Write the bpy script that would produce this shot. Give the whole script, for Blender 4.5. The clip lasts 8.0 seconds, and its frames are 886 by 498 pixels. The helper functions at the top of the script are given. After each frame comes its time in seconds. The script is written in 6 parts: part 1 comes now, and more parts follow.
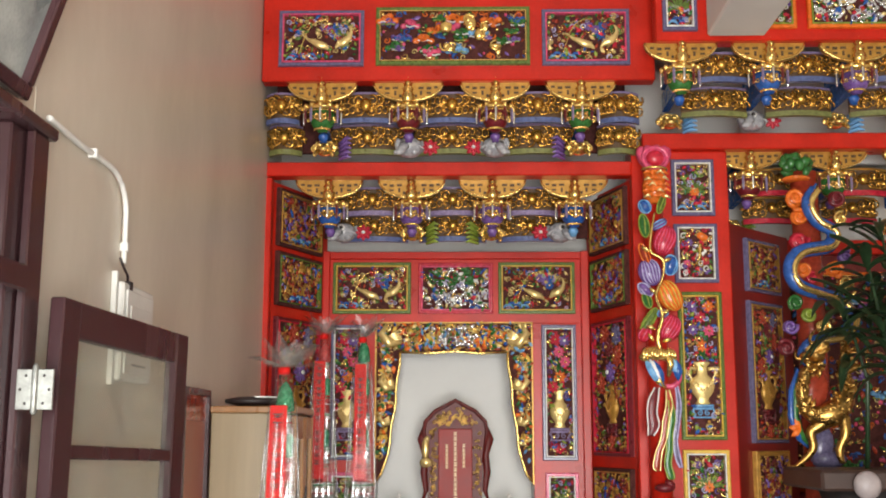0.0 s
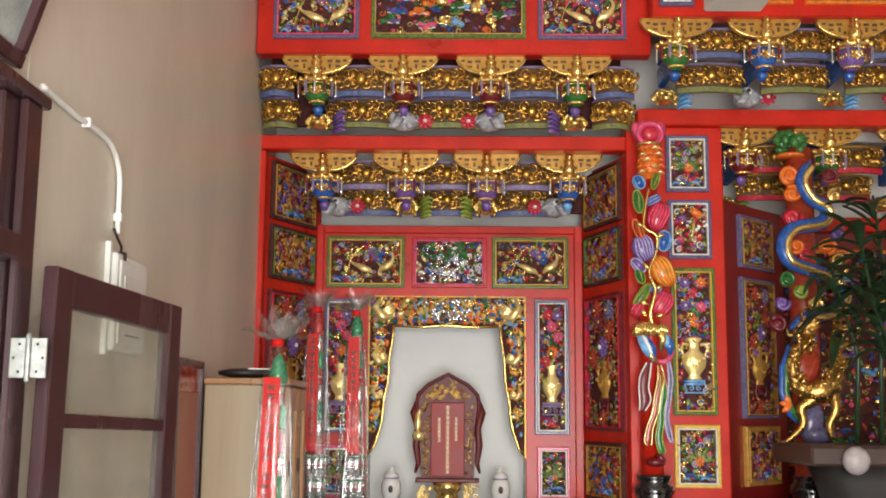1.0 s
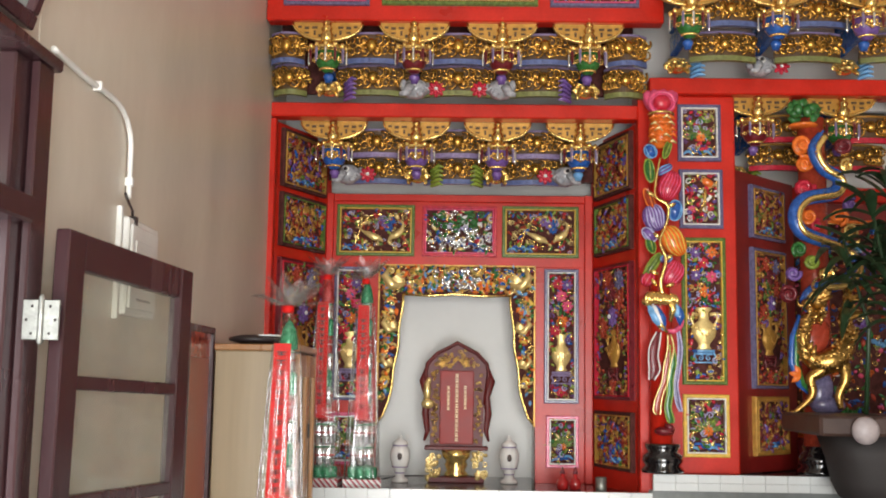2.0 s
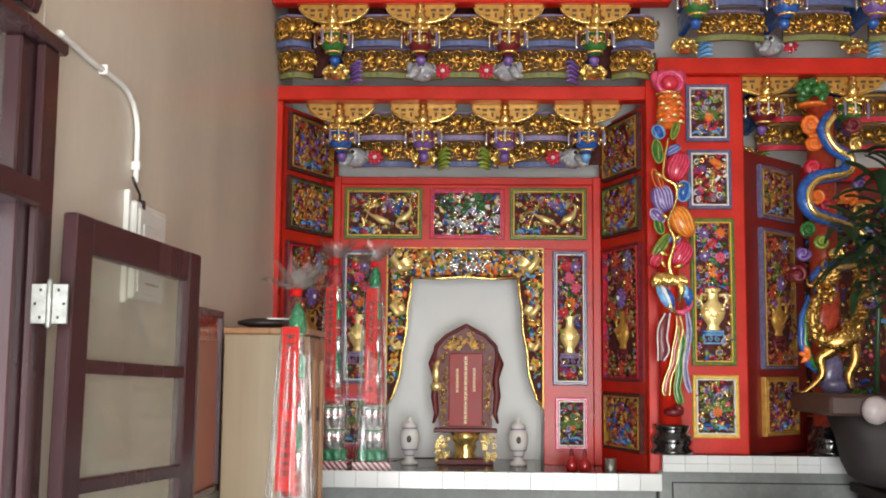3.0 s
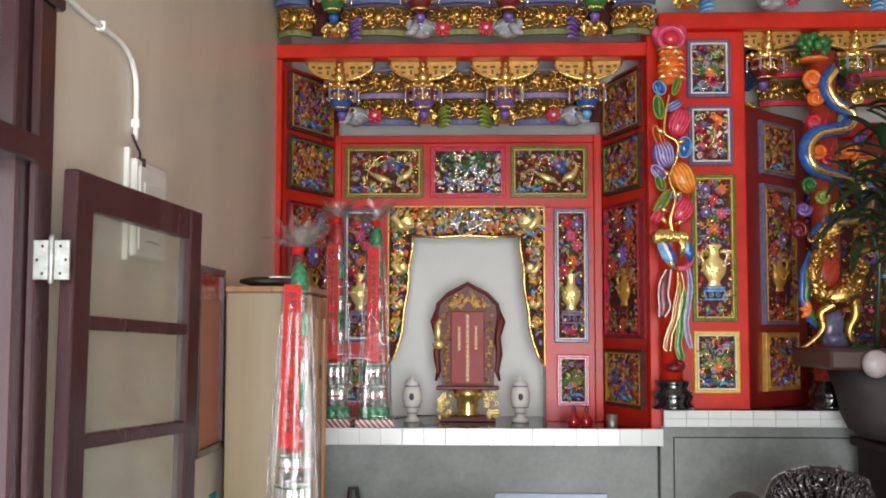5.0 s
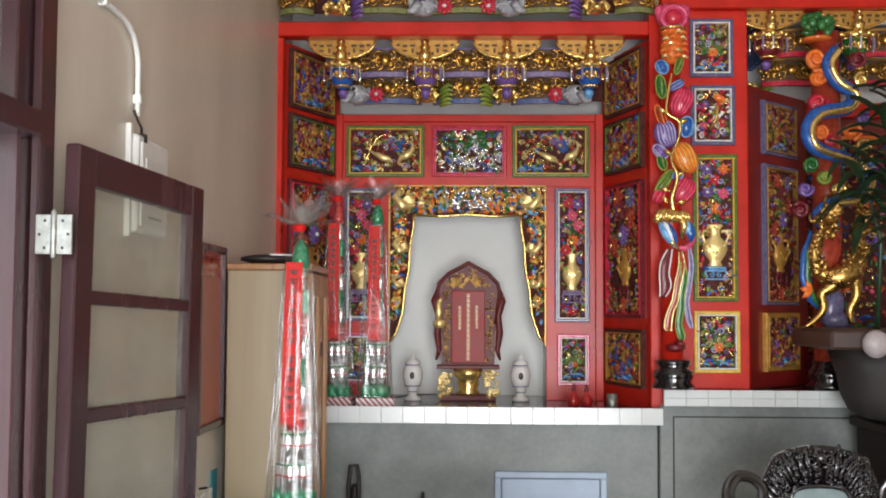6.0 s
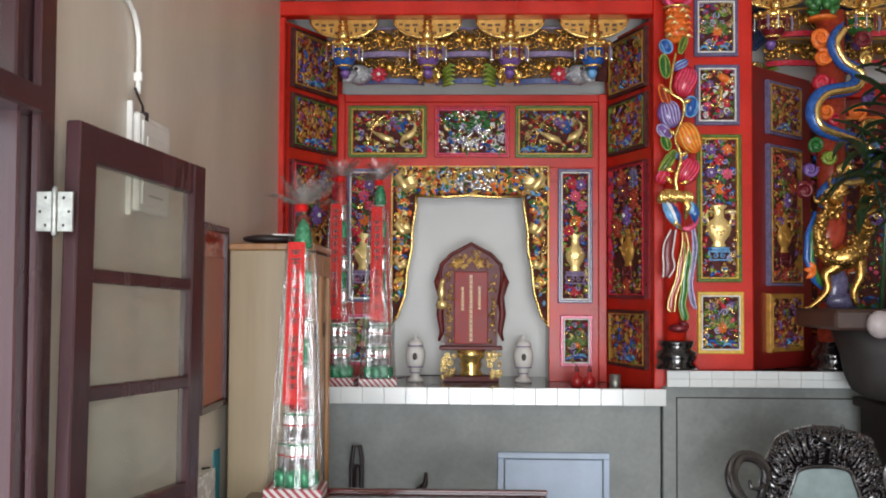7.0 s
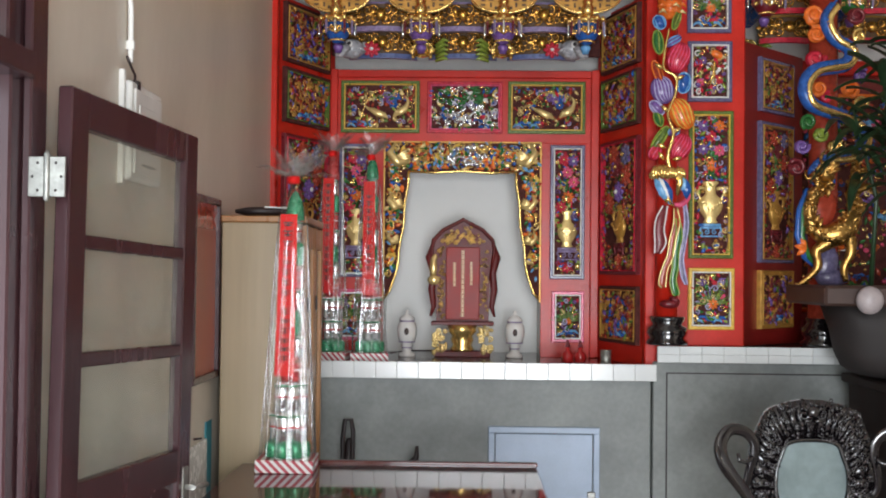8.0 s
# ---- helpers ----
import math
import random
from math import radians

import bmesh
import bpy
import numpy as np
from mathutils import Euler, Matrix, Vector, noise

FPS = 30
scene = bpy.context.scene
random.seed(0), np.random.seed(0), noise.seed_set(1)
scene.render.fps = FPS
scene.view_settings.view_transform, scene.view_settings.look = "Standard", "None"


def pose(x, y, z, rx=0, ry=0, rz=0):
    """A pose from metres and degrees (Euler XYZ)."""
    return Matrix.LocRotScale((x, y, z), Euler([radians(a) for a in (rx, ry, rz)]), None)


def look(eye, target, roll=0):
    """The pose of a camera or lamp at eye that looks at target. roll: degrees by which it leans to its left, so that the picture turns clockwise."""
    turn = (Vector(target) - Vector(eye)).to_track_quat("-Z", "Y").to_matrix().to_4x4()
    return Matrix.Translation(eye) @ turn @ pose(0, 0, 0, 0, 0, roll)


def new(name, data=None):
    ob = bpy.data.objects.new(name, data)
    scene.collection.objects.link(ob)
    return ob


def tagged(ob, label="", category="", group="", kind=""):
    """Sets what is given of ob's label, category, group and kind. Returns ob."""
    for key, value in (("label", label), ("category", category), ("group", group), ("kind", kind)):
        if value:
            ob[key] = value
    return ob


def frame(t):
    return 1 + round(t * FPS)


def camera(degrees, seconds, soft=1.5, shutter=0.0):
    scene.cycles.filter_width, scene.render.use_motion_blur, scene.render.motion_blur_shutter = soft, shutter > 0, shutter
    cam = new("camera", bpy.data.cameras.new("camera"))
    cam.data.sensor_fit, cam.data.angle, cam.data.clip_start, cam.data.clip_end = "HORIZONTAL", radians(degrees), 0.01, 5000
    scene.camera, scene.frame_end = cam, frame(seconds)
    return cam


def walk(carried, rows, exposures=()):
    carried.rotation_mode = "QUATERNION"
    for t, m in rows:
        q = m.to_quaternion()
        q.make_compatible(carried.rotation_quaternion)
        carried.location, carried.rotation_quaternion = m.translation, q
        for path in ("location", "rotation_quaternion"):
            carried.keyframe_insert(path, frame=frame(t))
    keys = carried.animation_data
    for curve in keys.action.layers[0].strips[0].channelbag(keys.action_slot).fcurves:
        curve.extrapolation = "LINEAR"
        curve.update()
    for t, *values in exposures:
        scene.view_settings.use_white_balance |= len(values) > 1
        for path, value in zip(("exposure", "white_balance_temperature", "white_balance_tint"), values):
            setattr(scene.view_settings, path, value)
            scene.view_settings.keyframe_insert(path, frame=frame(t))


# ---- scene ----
cam = camera(44.4, 8.0, soft=1.9)
PATH = [
    (0, (0.056, -1.075, 1.712), (0.019, 0.896, 2.052), 0.1),
    (0.5, (0.059, -1.077, 1.709), (0.021, 0.898, 2.028), 0.4),
    (1, (0.057, -1.077, 1.703), (0.031, 0.901, 1.999), 0.5),
    (1.5, (0.051, -1.075, 1.694), (0.015, 0.907, 1.961), 0.9),
    (3, (0.05, -1.062, 1.683), (-0.006, 0.926, 1.897), 0.5),
    (3.5, (0.05, -1.062, 1.679), (-0.008, 0.927, 1.879), 0.4),
    (4, (0.051, -1.062, 1.672), (-0.008, 0.929, 1.854), 0.2),
    (4.5, (0.052, -1.062, 1.668), (-0.006, 0.93, 1.831), -0.0),
    (6, (0.045, -1.06, 1.652), (-0.013, 0.937, 1.762), 0.3),
    (6.5, (0.044, -1.049, 1.646), (-0.018, 0.948, 1.741), 0.1),
    (7, (0.042, -1.043, 1.64), (-0.02, 0.954, 1.719), 0.3),
    (7.5, (0.045, -1.044, 1.626), (-0.006, 0.954, 1.687), 0.3),
    (8, (0.042, -1.049, 1.61), (-0.005, 0.95, 1.654), 0.6),
]
walk(cam, [(t, look(eye, target, roll)) for t, eye, target, roll in PATH], exposures=((0, 0.08, 6800, 10), (1.5, 0.07, 6700, 10), (3.5, 0.02, 6500, 10), (6.5, -0.12, 6300, 10), (8, -0.18, 6200, 10)))

# ---- world and light ----
world = bpy.data.worlds.new("daylight")
scene.world = world
world.use_nodes = True
wn = world.node_tree.nodes
sky = wn.new("ShaderNodeTexSky")
sky.sky_type, sky.sun_disc = "NISHITA", False
sky.sun_elevation, sky.sun_rotation = radians(50), radians(200)
world.node_tree.links.new(sky.outputs[0], wn["Background"].inputs[0])
wn["Background"].inputs[1].default_value = 0.12
sun = new("sun", bpy.data.lights.new("sun", "SUN"))
sun.data.energy, sun.data.angle, sun.data.color = 2.0, radians(4), (1.0, 0.95, 0.88)
sun.matrix_world = look((-6, -6, 12), (0, 0, 0))


def opening_lamp(name, eye, target, w, h, energy, color):
    """The sky's light in a window's or door's opening."""
    ob = new(name, bpy.data.lights.new(name, "AREA"))
    ob.data.shape, ob.data.size, ob.data.size_y = "RECTANGLE", w, h
    ob.data.energy, ob.data.color = energy, color
    ob.matrix_world = look(eye, target)
    return ob


opening_lamp("front_door_daylight", (0.45, -3.35, 1.35), (0.35, 5, 1.45), 2.3, 2.6, 400, (0.97, 0.985, 1.0))
opening_lamp("side_door_daylight", (-1.35, 0.55, 1.25), (3, 0.9, 1.2), 1.1, 2.2, 22, (0.93, 0.97, 1.0))


# ---- materials ----
def nodes_of(name):
    m = bpy.data.materials.new(name)
    m.use_nodes = True
    return m, m.node_tree.nodes, m.node_tree.links, m.node_tree.nodes["Principled BSDF"]


def surface(name, color, rough=0.4, metal=0.0, vary=0.2, scale=14.0, fine=120.0, bump=0.15, coat=0.0, stain=None, vertical=1.0, spread=0.12, spec=0.5):
    """Paint, plaster, metal or wood: two scales of variation and a fine relief."""
    m, n, l, b = nodes_of(name)
    tc = n.new("ShaderNodeTexCoord")
    mp = n.new("ShaderNodeMapping")
    mp.inputs["Scale"].default_value = (1, 1, vertical)
    l.new(tc.outputs["Object"], mp.inputs[0])
    big, small = n.new("ShaderNodeTexNoise"), n.new("ShaderNodeTexNoise")
    big.inputs["Scale"].default_value, small.inputs["Scale"].default_value = scale, fine
    big.inputs["Detail"].default_value = 5
    l.new(mp.outputs[0], big.inputs["Vector"]), l.new(mp.outputs[0], small.inputs["Vector"])
    ramp = n.new("ShaderNodeValToRGB")
    dark = stain or tuple(c * (1 - vary) for c in color)
    light = tuple(min(1, c * (1 + vary * 0.6)) for c in color)
    ramp.color_ramp.elements[0].color, ramp.color_ramp.elements[1].color = (*dark, 1), (*light, 1)
    ramp.color_ramp.elements[0].position, ramp.color_ramp.elements[1].position = 0.3, 0.68
    l.new(big.outputs[0], ramp.inputs[0])
    mix = n.new("ShaderNodeMixRGB")
    mix.blend_type, mix.inputs[0].default_value = "OVERLAY", vary * 0.6
    l.new(ramp.outputs[0], mix.inputs[1]), l.new(small.outputs[0], mix.inputs[2])
    l.new(mix.outputs[0], b.inputs["Base Color"])
    rr = n.new("ShaderNodeMapRange")
    rr.inputs["To Min"].default_value, rr.inputs["To Max"].default_value = max(0.02, rough - spread * 0.8), rough + spread
    l.new(big.outputs[0], rr.inputs[0]), l.new(rr.outputs[0], b.inputs["Roughness"])
    b.inputs["Metallic"].default_value = metal
    b.inputs["Specular IOR Level"].default_value = spec
    b.inputs["Coat Weight"].default_value = coat
    b.inputs["Coat Roughness"].default_value = 0.12
    if bump:
        bp = n.new("ShaderNodeBump")
        bp.inputs["Strength"].default_value, bp.inputs["Distance"].default_value = bump, 0.004
        l.new(small.outputs[0], bp.inputs["Height"]), l.new(bp.outputs[0], b.inputs["Normal"])
    return m


def clear(name, tint, rough, glossy, dust=0.0):
    """Clear film or pane glass: a little gloss over see-through."""
    m, n, l, b = nodes_of(name)
    out = n["Material Output"]
    tr, gl, mx = n.new("ShaderNodeBsdfTransparent"), n.new("ShaderNodeBsdfGlossy"), n.new("ShaderNodeMixShader")
    df, m2, nz, mr = n.new("ShaderNodeBsdfDiffuse"), n.new("ShaderNodeMixShader"), n.new("ShaderNodeTexNoise"), n.new("ShaderNodeMapRange")
    tr.inputs[0].default_value, gl.inputs["Roughness"].default_value = (*tint, 1), rough
    mx.inputs[0].default_value = glossy
    df.inputs[0].default_value = (0.55, 0.54, 0.50, 1)
    nz.inputs["Scale"].default_value = 4
    mr.inputs["To Min"].default_value, mr.inputs["To Max"].default_value = 0.0, 2 * dust
    l.new(nz.outputs[0], mr.inputs[0]), l.new(mr.outputs[0], m2.inputs[0])
    l.new(tr.outputs[0], mx.inputs[1]), l.new(gl.outputs[0], mx.inputs[2])
    l.new(mx.outputs[0], m2.inputs[1]), l.new(df.outputs[0], m2.inputs[2]), l.new(m2.outputs[0], out.inputs[0])
    return m


def striped(name, a, b2, step, angle):
    m, n, l, b = nodes_of(name)
    tc, mp, wv, rp = n.new("ShaderNodeTexCoord"), n.new("ShaderNodeMapping"), n.new("ShaderNodeTexWave"), n.new("ShaderNodeValToRGB")
    mp.inputs["Rotation"].default_value = (0, radians(angle), 0)
    wv.inputs["Scale"].default_value = step
    rp.color_ramp.interpolation = "CONSTANT"
    rp.color_ramp.elements[0].color, rp.color_ramp.elements[1].color = (*a, 1), (*b2, 1)
    rp.color_ramp.elements[1].position = 0.5
    l.new(tc.outputs["Object"], mp.inputs[0]), l.new(mp.outputs[0], wv.inputs["Vector"]), l.new(wv.outputs[0], rp.inputs[0]), l.new(rp.outputs[0], b.inputs["Base Color"])
    b.inputs["Roughness"].default_value = 0.4
    return m


RED = surface("red_lacquer", (0.54, 0.020, 0.009), 0.30, vary=0.22, scale=5, fine=60, bump=0.05, coat=0.0, spec=0.3)
GOLD = surface("gold_leaf", (0.92, 0.60, 0.20), 0.17, metal=0.85, vary=0.3, scale=30, bump=0.3)
BANDBLUE = surface("slate_blue_band_paint", (0.10, 0.13, 0.28), 0.3, vary=0.3, scale=40)
BANDGREEN = surface("olive_band_paint", (0.20, 0.21, 0.07), 0.3, vary=0.3, scale=40)
DEEPGOLD = surface("deep_gilding", (0.52, 0.27, 0.05), 0.2, metal=0.75, vary=0.3, scale=30, bump=0.2)
OCHRE = surface("ochre_gilding", (0.53, 0.28, 0.055), 0.33, metal=0.4, vary=0.25, scale=25, bump=0.2)
BOARDBROWN = surface("brown_openwork_ground", (0.10, 0.05, 0.018), 0.5, vary=0.4, scale=30)
# The red lacquer again, with the shade inside the shrine put into its colour.
SHADEDRED = surface("red_lacquer_darkened_for_shade", (0.20, 0.010, 0.008), 0.4, vary=0.25, scale=5, fine=60, bump=0.05)
DARKTABLE = surface("nearly_black_brown_wood", (0.016, 0.008, 0.006), 0.55, vary=0.3, scale=6, bump=0.05, spec=0.2)
ELEPHANTGREY = surface("pale_grey_enamel", (0.40, 0.40, 0.42), 0.16, vary=0.35, scale=70)
OLIVE = surface("dark_olive_green_paint", (0.11, 0.17, 0.035), 0.2, vary=0.35, scale=60)
SLATE = surface("slate_violet_paint", (0.125, 0.11, 0.20), 0.2, vary=0.3, scale=60)
TABLETRED = surface("deep_red_tablet_wood", (0.12, 0.010, 0.008), 0.4, vary=0.25, scale=20, spec=0.3)
# A darker gold; on the statue it carries the dimness of the shrine.
DARKGOLD = surface("darkened_gold_leaf", (0.50, 0.29, 0.08), 0.27, metal=0.95, vary=0.4, scale=25, bump=0.3)
RUST = surface("rust_red_paint", (0.34, 0.045, 0.022), 0.2, vary=0.3, scale=40)
SCRIPT = surface("pale_gold_script", (0.85, 0.68, 0.36), 0.35, vary=0.15)
PALEGOLD = surface("pale_bright_gilding", (0.95, 0.68, 0.28), 0.2, metal=0.5, vary=0.25, scale=30, bump=0.2)
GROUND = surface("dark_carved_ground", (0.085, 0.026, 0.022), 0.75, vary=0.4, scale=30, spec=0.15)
PINK = surface("pink_paint", (0.72, 0.09, 0.19), 0.2, vary=0.3, scale=40)
ROSE = surface("rose_red_paint", (0.55, 0.025, 0.05), 0.2, vary=0.3, scale=40)
ORANGE = surface("orange_paint", (0.78, 0.17, 0.025), 0.2, vary=0.25, scale=40)
BLUE = surface("blue_paint", (0.025, 0.10, 0.36), 0.2, vary=0.35, scale=40)
SKYBLUE = surface("light_blue_paint", (0.16, 0.38, 0.66), 0.2, vary=0.3, scale=40)
PURPLE = surface("violet_paint", (0.17, 0.09, 0.30), 0.2, vary=0.3, scale=40)
MAROON = surface("maroon_paint", (0.15, 0.012, 0.018), 0.3, vary=0.3, scale=40)
GREEN = surface("green_paint", (0.035, 0.15, 0.035), 0.2, vary=0.35, scale=40)
LIME = surface("yellow_green_paint", (0.25, 0.33, 0.05), 0.2, vary=0.3, scale=40)
WHITE = surface("white_enamel", (0.78, 0.77, 0.74), 0.25, vary=0.12, scale=30)
SILVER = surface("silver_paint", (0.86, 0.87, 0.88), 0.12, metal=0.9, vary=0.25, scale=30)
LILACLINE = surface("pale_lilac_paint", (0.45, 0.42, 0.66), 0.25, vary=0.2, scale=40)
LILAC = surface("lilac_grey_paint", (0.24, 0.18, 0.32), 0.35, vary=0.25, scale=60)
YELLOW = surface("yellow_paint", (0.72, 0.46, 0.06), 0.34, vary=0.25, scale=40)
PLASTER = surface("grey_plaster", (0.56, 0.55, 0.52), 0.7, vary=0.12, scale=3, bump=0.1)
NICHE = surface("niche_white_plaster", (0.80, 0.80, 0.77), 0.6, vary=0.06, scale=3, bump=0.05)
WALLPAINT = surface("beige_gloss_wall_paint", (0.60, 0.54, 0.45), 0.33, vary=0.10, scale=2.2, fine=18, bump=0.10, vertical=0.6)
CEMENT = surface("grey_cement", (0.23, 0.245, 0.235), 0.5, vary=0.28, scale=3.5, fine=40, bump=0.12)
TILE = surface("white_glazed_tile", (0.74, 0.76, 0.75), 0.16, vary=0.07, scale=6, bump=0.02, coat=0.3)
GRANITE = surface("dark_polished_stone", (0.06, 0.055, 0.06), 0.14, vary=0.4, scale=60, fine=300, bump=0.0)
BROWNWOOD = surface("dark_maroon_painted_wood", (0.050, 0.021, 0.024), 0.24, vary=0.3, scale=9, fine=60, bump=0.15, vertical=0.12)
TABLEWOOD = surface("red_brown_lacquered_table", (0.10, 0.018, 0.014), 0.08, vary=0.25, scale=6, bump=0.0, coat=0.3, spread=0.03)
BLACKWOOD = surface("black_lacquered_rosewood", (0.009, 0.007, 0.008), 0.13, vary=0.35, scale=20, bump=0.05, spread=0.03)
BLACKWOOD.node_tree.nodes["Principled BSDF"].inputs["Coat Weight"].default_value = 1.0
BLACKWOOD.node_tree.nodes["Principled BSDF"].inputs["Coat Roughness"].default_value = 0.05
MARBLE = surface("grey_green_marble", (0.20, 0.25, 0.25), 0.16, vary=0.25, scale=5, fine=30, bump=0.0)
BEIGEPLY = surface("beige_plywood", (0.31, 0.235, 0.135), 0.42, vary=0.14, scale=6, fine=50, bump=0.08, vertical=0.08)
PINE = surface("varnished_brown_wood", (0.36, 0.17, 0.06), 0.3, vary=0.25, scale=9, fine=60, vertical=0.1)
BOARD = surface("faded_red_board", (0.36, 0.085, 0.05), 0.38, vary=0.12, scale=4, bump=0.04)
STEEL = surface("hinge_steel", (0.34, 0.34, 0.31), 0.45, metal=0.8, vary=0.25, scale=50)
PVC = surface("white_plastic", (0.74, 0.73, 0.69), 0.4, vary=0.08, scale=10, bump=0.03)
PALEBLUE = surface("pale_blue_painted_metal", (0.38, 0.46, 0.58), 0.4, vary=0.12, scale=5, bump=0.05)
STONE = surface("grey_brown_planter_stone", (0.024, 0.019, 0.018), 0.7, vary=0.2, scale=8)
BROWNRIM = surface("brown_planter_rim", (0.055, 0.029, 0.022), 0.45, vary=0.25, scale=10)
LEAFMAT = surface("dark_plant_leaf", (0.022, 0.050, 0.020), 0.38, vary=0.4, scale=25)
PAPERRED = surface("red_paper", (0.66, 0.012, 0.010), 0.6, vary=0.14, scale=15, bump=0.05, spec=0.2)
CANGREEN = surface("green_can_print", (0.04, 0.26, 0.12), 0.25, metal=0.3, vary=0.25, scale=40)
CANRED = surface("red_can_print", (0.50, 0.05, 0.05), 0.25, metal=0.3, vary=0.25, scale=40)
INK = surface("black_ink", (0.02, 0.012, 0.012), 0.5, vary=0.1)
KNOB = surface("pale_pinkish_ceramic", (0.36, 0.31, 0.31), 0.4, vary=0.15, scale=20)
PORCELAIN = surface("white_porcelain", (0.76, 0.74, 0.70), 0.12, vary=0.06, scale=20, bump=0.0, coat=0.5)
REDGLASS = surface("red_glass", (0.45, 0.02, 0.02), 0.08, vary=0.15, bump=0.0, coat=0.6)
FLOORTILE = surface("terrazzo_floor", (0.34, 0.30, 0.27), 0.3, vary=0.2, scale=25, fine=200)
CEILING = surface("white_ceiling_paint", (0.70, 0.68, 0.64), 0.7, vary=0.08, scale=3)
PICTURE = surface("faded_picture_print", (0.35, 0.37, 0.35), 0.3, vary=0.4, scale=6, stain=(0.16, 0.18, 0.18))
TEAL = surface("teal_paper", (0.04, 0.24, 0.30), 0.5, vary=0.1)
PANE = clear("window_glass", (0.86, 0.86, 0.80), 0.06, 0.05, 0.13)
FILM = clear("cellophane", (0.98, 0.98, 0.98), 0.04, 0.04, 0.018)
FILM2 = clear("crumpled_cellophane", (0.96, 0.95, 0.95), 0.3, 0.10, 0.12)
FOLD = clear("folded_cellophane", (0.94, 0.94, 0.94), 0.10, 0.16, 0.10)
STRIPES = striped("red_white_striped_card", (0.75, 0.72, 0.70), (0.42, 0.05, 0.07), 14, 45)
OUTSIDE, on, ol, ob_ = nodes_of("bright_outdoors")
ob_.inputs["Base Color"].default_value = (0.7, 0.75, 0.75, 1)
ob_.inputs["Emission Color"].default_value, ob_.inputs["Emission Strength"].default_value = (0.80, 0.93, 0.95, 1), 0.9


# ---- mesh tools ----
class Shape:
    """Collects vertices and faces of one mesh."""

    def __init__(self, smooth=True):
        self.v, self.f, self.n, self.smooth = [], [], 0, smooth

    def add(self, verts, faces):
        self.v.append(np.asarray(verts, float))
        self.f += [tuple(i + self.n for i in f) for f in faces]
        self.n += len(verts)
        return self

    def box(self, x0, x1, y0, y1, z0, z1, c=0.004):
        """A box with chamfered edges."""
        c = min(c, (x1 - x0) * 0.4, (y1 - y0) * 0.4, (z1 - z0) * 0.4)
        lo, hi = (x0, y0, z0), (x1, y1, z1)
        vs, idx = [], {}
        for sx in (0, 1):
            for sy in (0, 1):
                for sz in (0, 1):
                    s = (sx, sy, sz)
                    for a in range(3):
                        p = [(hi[k] if s[k] else lo[k]) for k in range(3)]
                        for k in range(3):
                            if k != a:
                                p[k] += -c if s[k] else c
                        idx[s, a] = len(vs)
                        vs.append(p)
        fs = []
        for a in range(3):
            b, d = (a + 1) % 3, (a + 2) % 3
            for sa in (0, 1):
                ring = []
                for sb, sd in ((0, 0), (1, 0), (1, 1), (0, 1)):
                    s = [0, 0, 0]
                    s[a], s[b], s[d] = sa, sb, sd
                    ring.append(idx[tuple(s), a])
                fs.append(ring if sa else ring[::-1])
            for sb in (0, 1):
                for sd in (0, 1):
                    s0, s1 = [0, 0, 0], [0, 0, 0]
                    s0[a], s1[a] = 0, 1
                    s0[b] = s1[b] = sb
                    s0[d] = s1[d] = sd
                    q = [idx[tuple(s0), b], idx[tuple(s1), b], idx[tuple(s1), d], idx[tuple(s0), d]]
                    fs.append(q if sb == sd else q[::-1])
        for s in [(i, j, k) for i in (0, 1) for j in (0, 1) for k in (0, 1)]:
            t = [idx[s, 0], idx[s, 1], idx[s, 2]]
            fs.append(t if (sum(s) % 2) else t[::-1])
        return self.add(vs, fs)

    def ball(self, c, r, seg=8, rings=5, rot=None):
        """An ellipsoid of radii r round c."""
        vs = [(0, 0, -1)]
        for i in range(1, rings):
            a = -math.pi / 2 + math.pi * i / rings
            vs += [(math.cos(a) * math.cos(2 * math.pi * j / seg), math.cos(a) * math.sin(2 * math.pi * j / seg), math.sin(a)) for j in range(seg)]
        vs.append((0, 0, 1))
        fs = [(0, 1 + (j + 1) % seg, 1 + j) for j in range(seg)]
        for i in range(rings - 2):
            o = 1 + i * seg
            fs += [(o + j, o + (j + 1) % seg, o + seg + (j + 1) % seg, o + seg + j) for j in range(seg)]
        o = 1 + (rings - 2) * seg
        fs += [(o + j, o + (j + 1) % seg, len(vs) - 1) for j in range(seg)]
        v = np.array(vs) * np.array(r if hasattr(r, "__len__") else (r, r, r))
        if rot is not None:
            v = v @ np.array(Euler([radians(a) for a in rot]).to_matrix()).T
        return self.add(v + np.array(c), fs)

    def lathe(self, profile, c=(0, 0, 0), seg=16):
        """A turned shape: (radius, height) pairs about a vertical axis."""
        vs = [(c[0] + r * math.cos(2 * math.pi * j / seg), c[1] + r * math.sin(2 * math.pi * j / seg), c[2] + z) for r, z in profile for j in range(seg)]
        fs = [(i * seg + j, i * seg + (j + 1) % seg, (i + 1) * seg + (j + 1) % seg, (i + 1) * seg + j) for i in range(len(profile) - 1) for j in range(seg)]
        fs += [tuple(range(seg))[::-1], tuple((len(profile) - 1) * seg + j for j in range(seg))]
        return self.add(vs, fs)

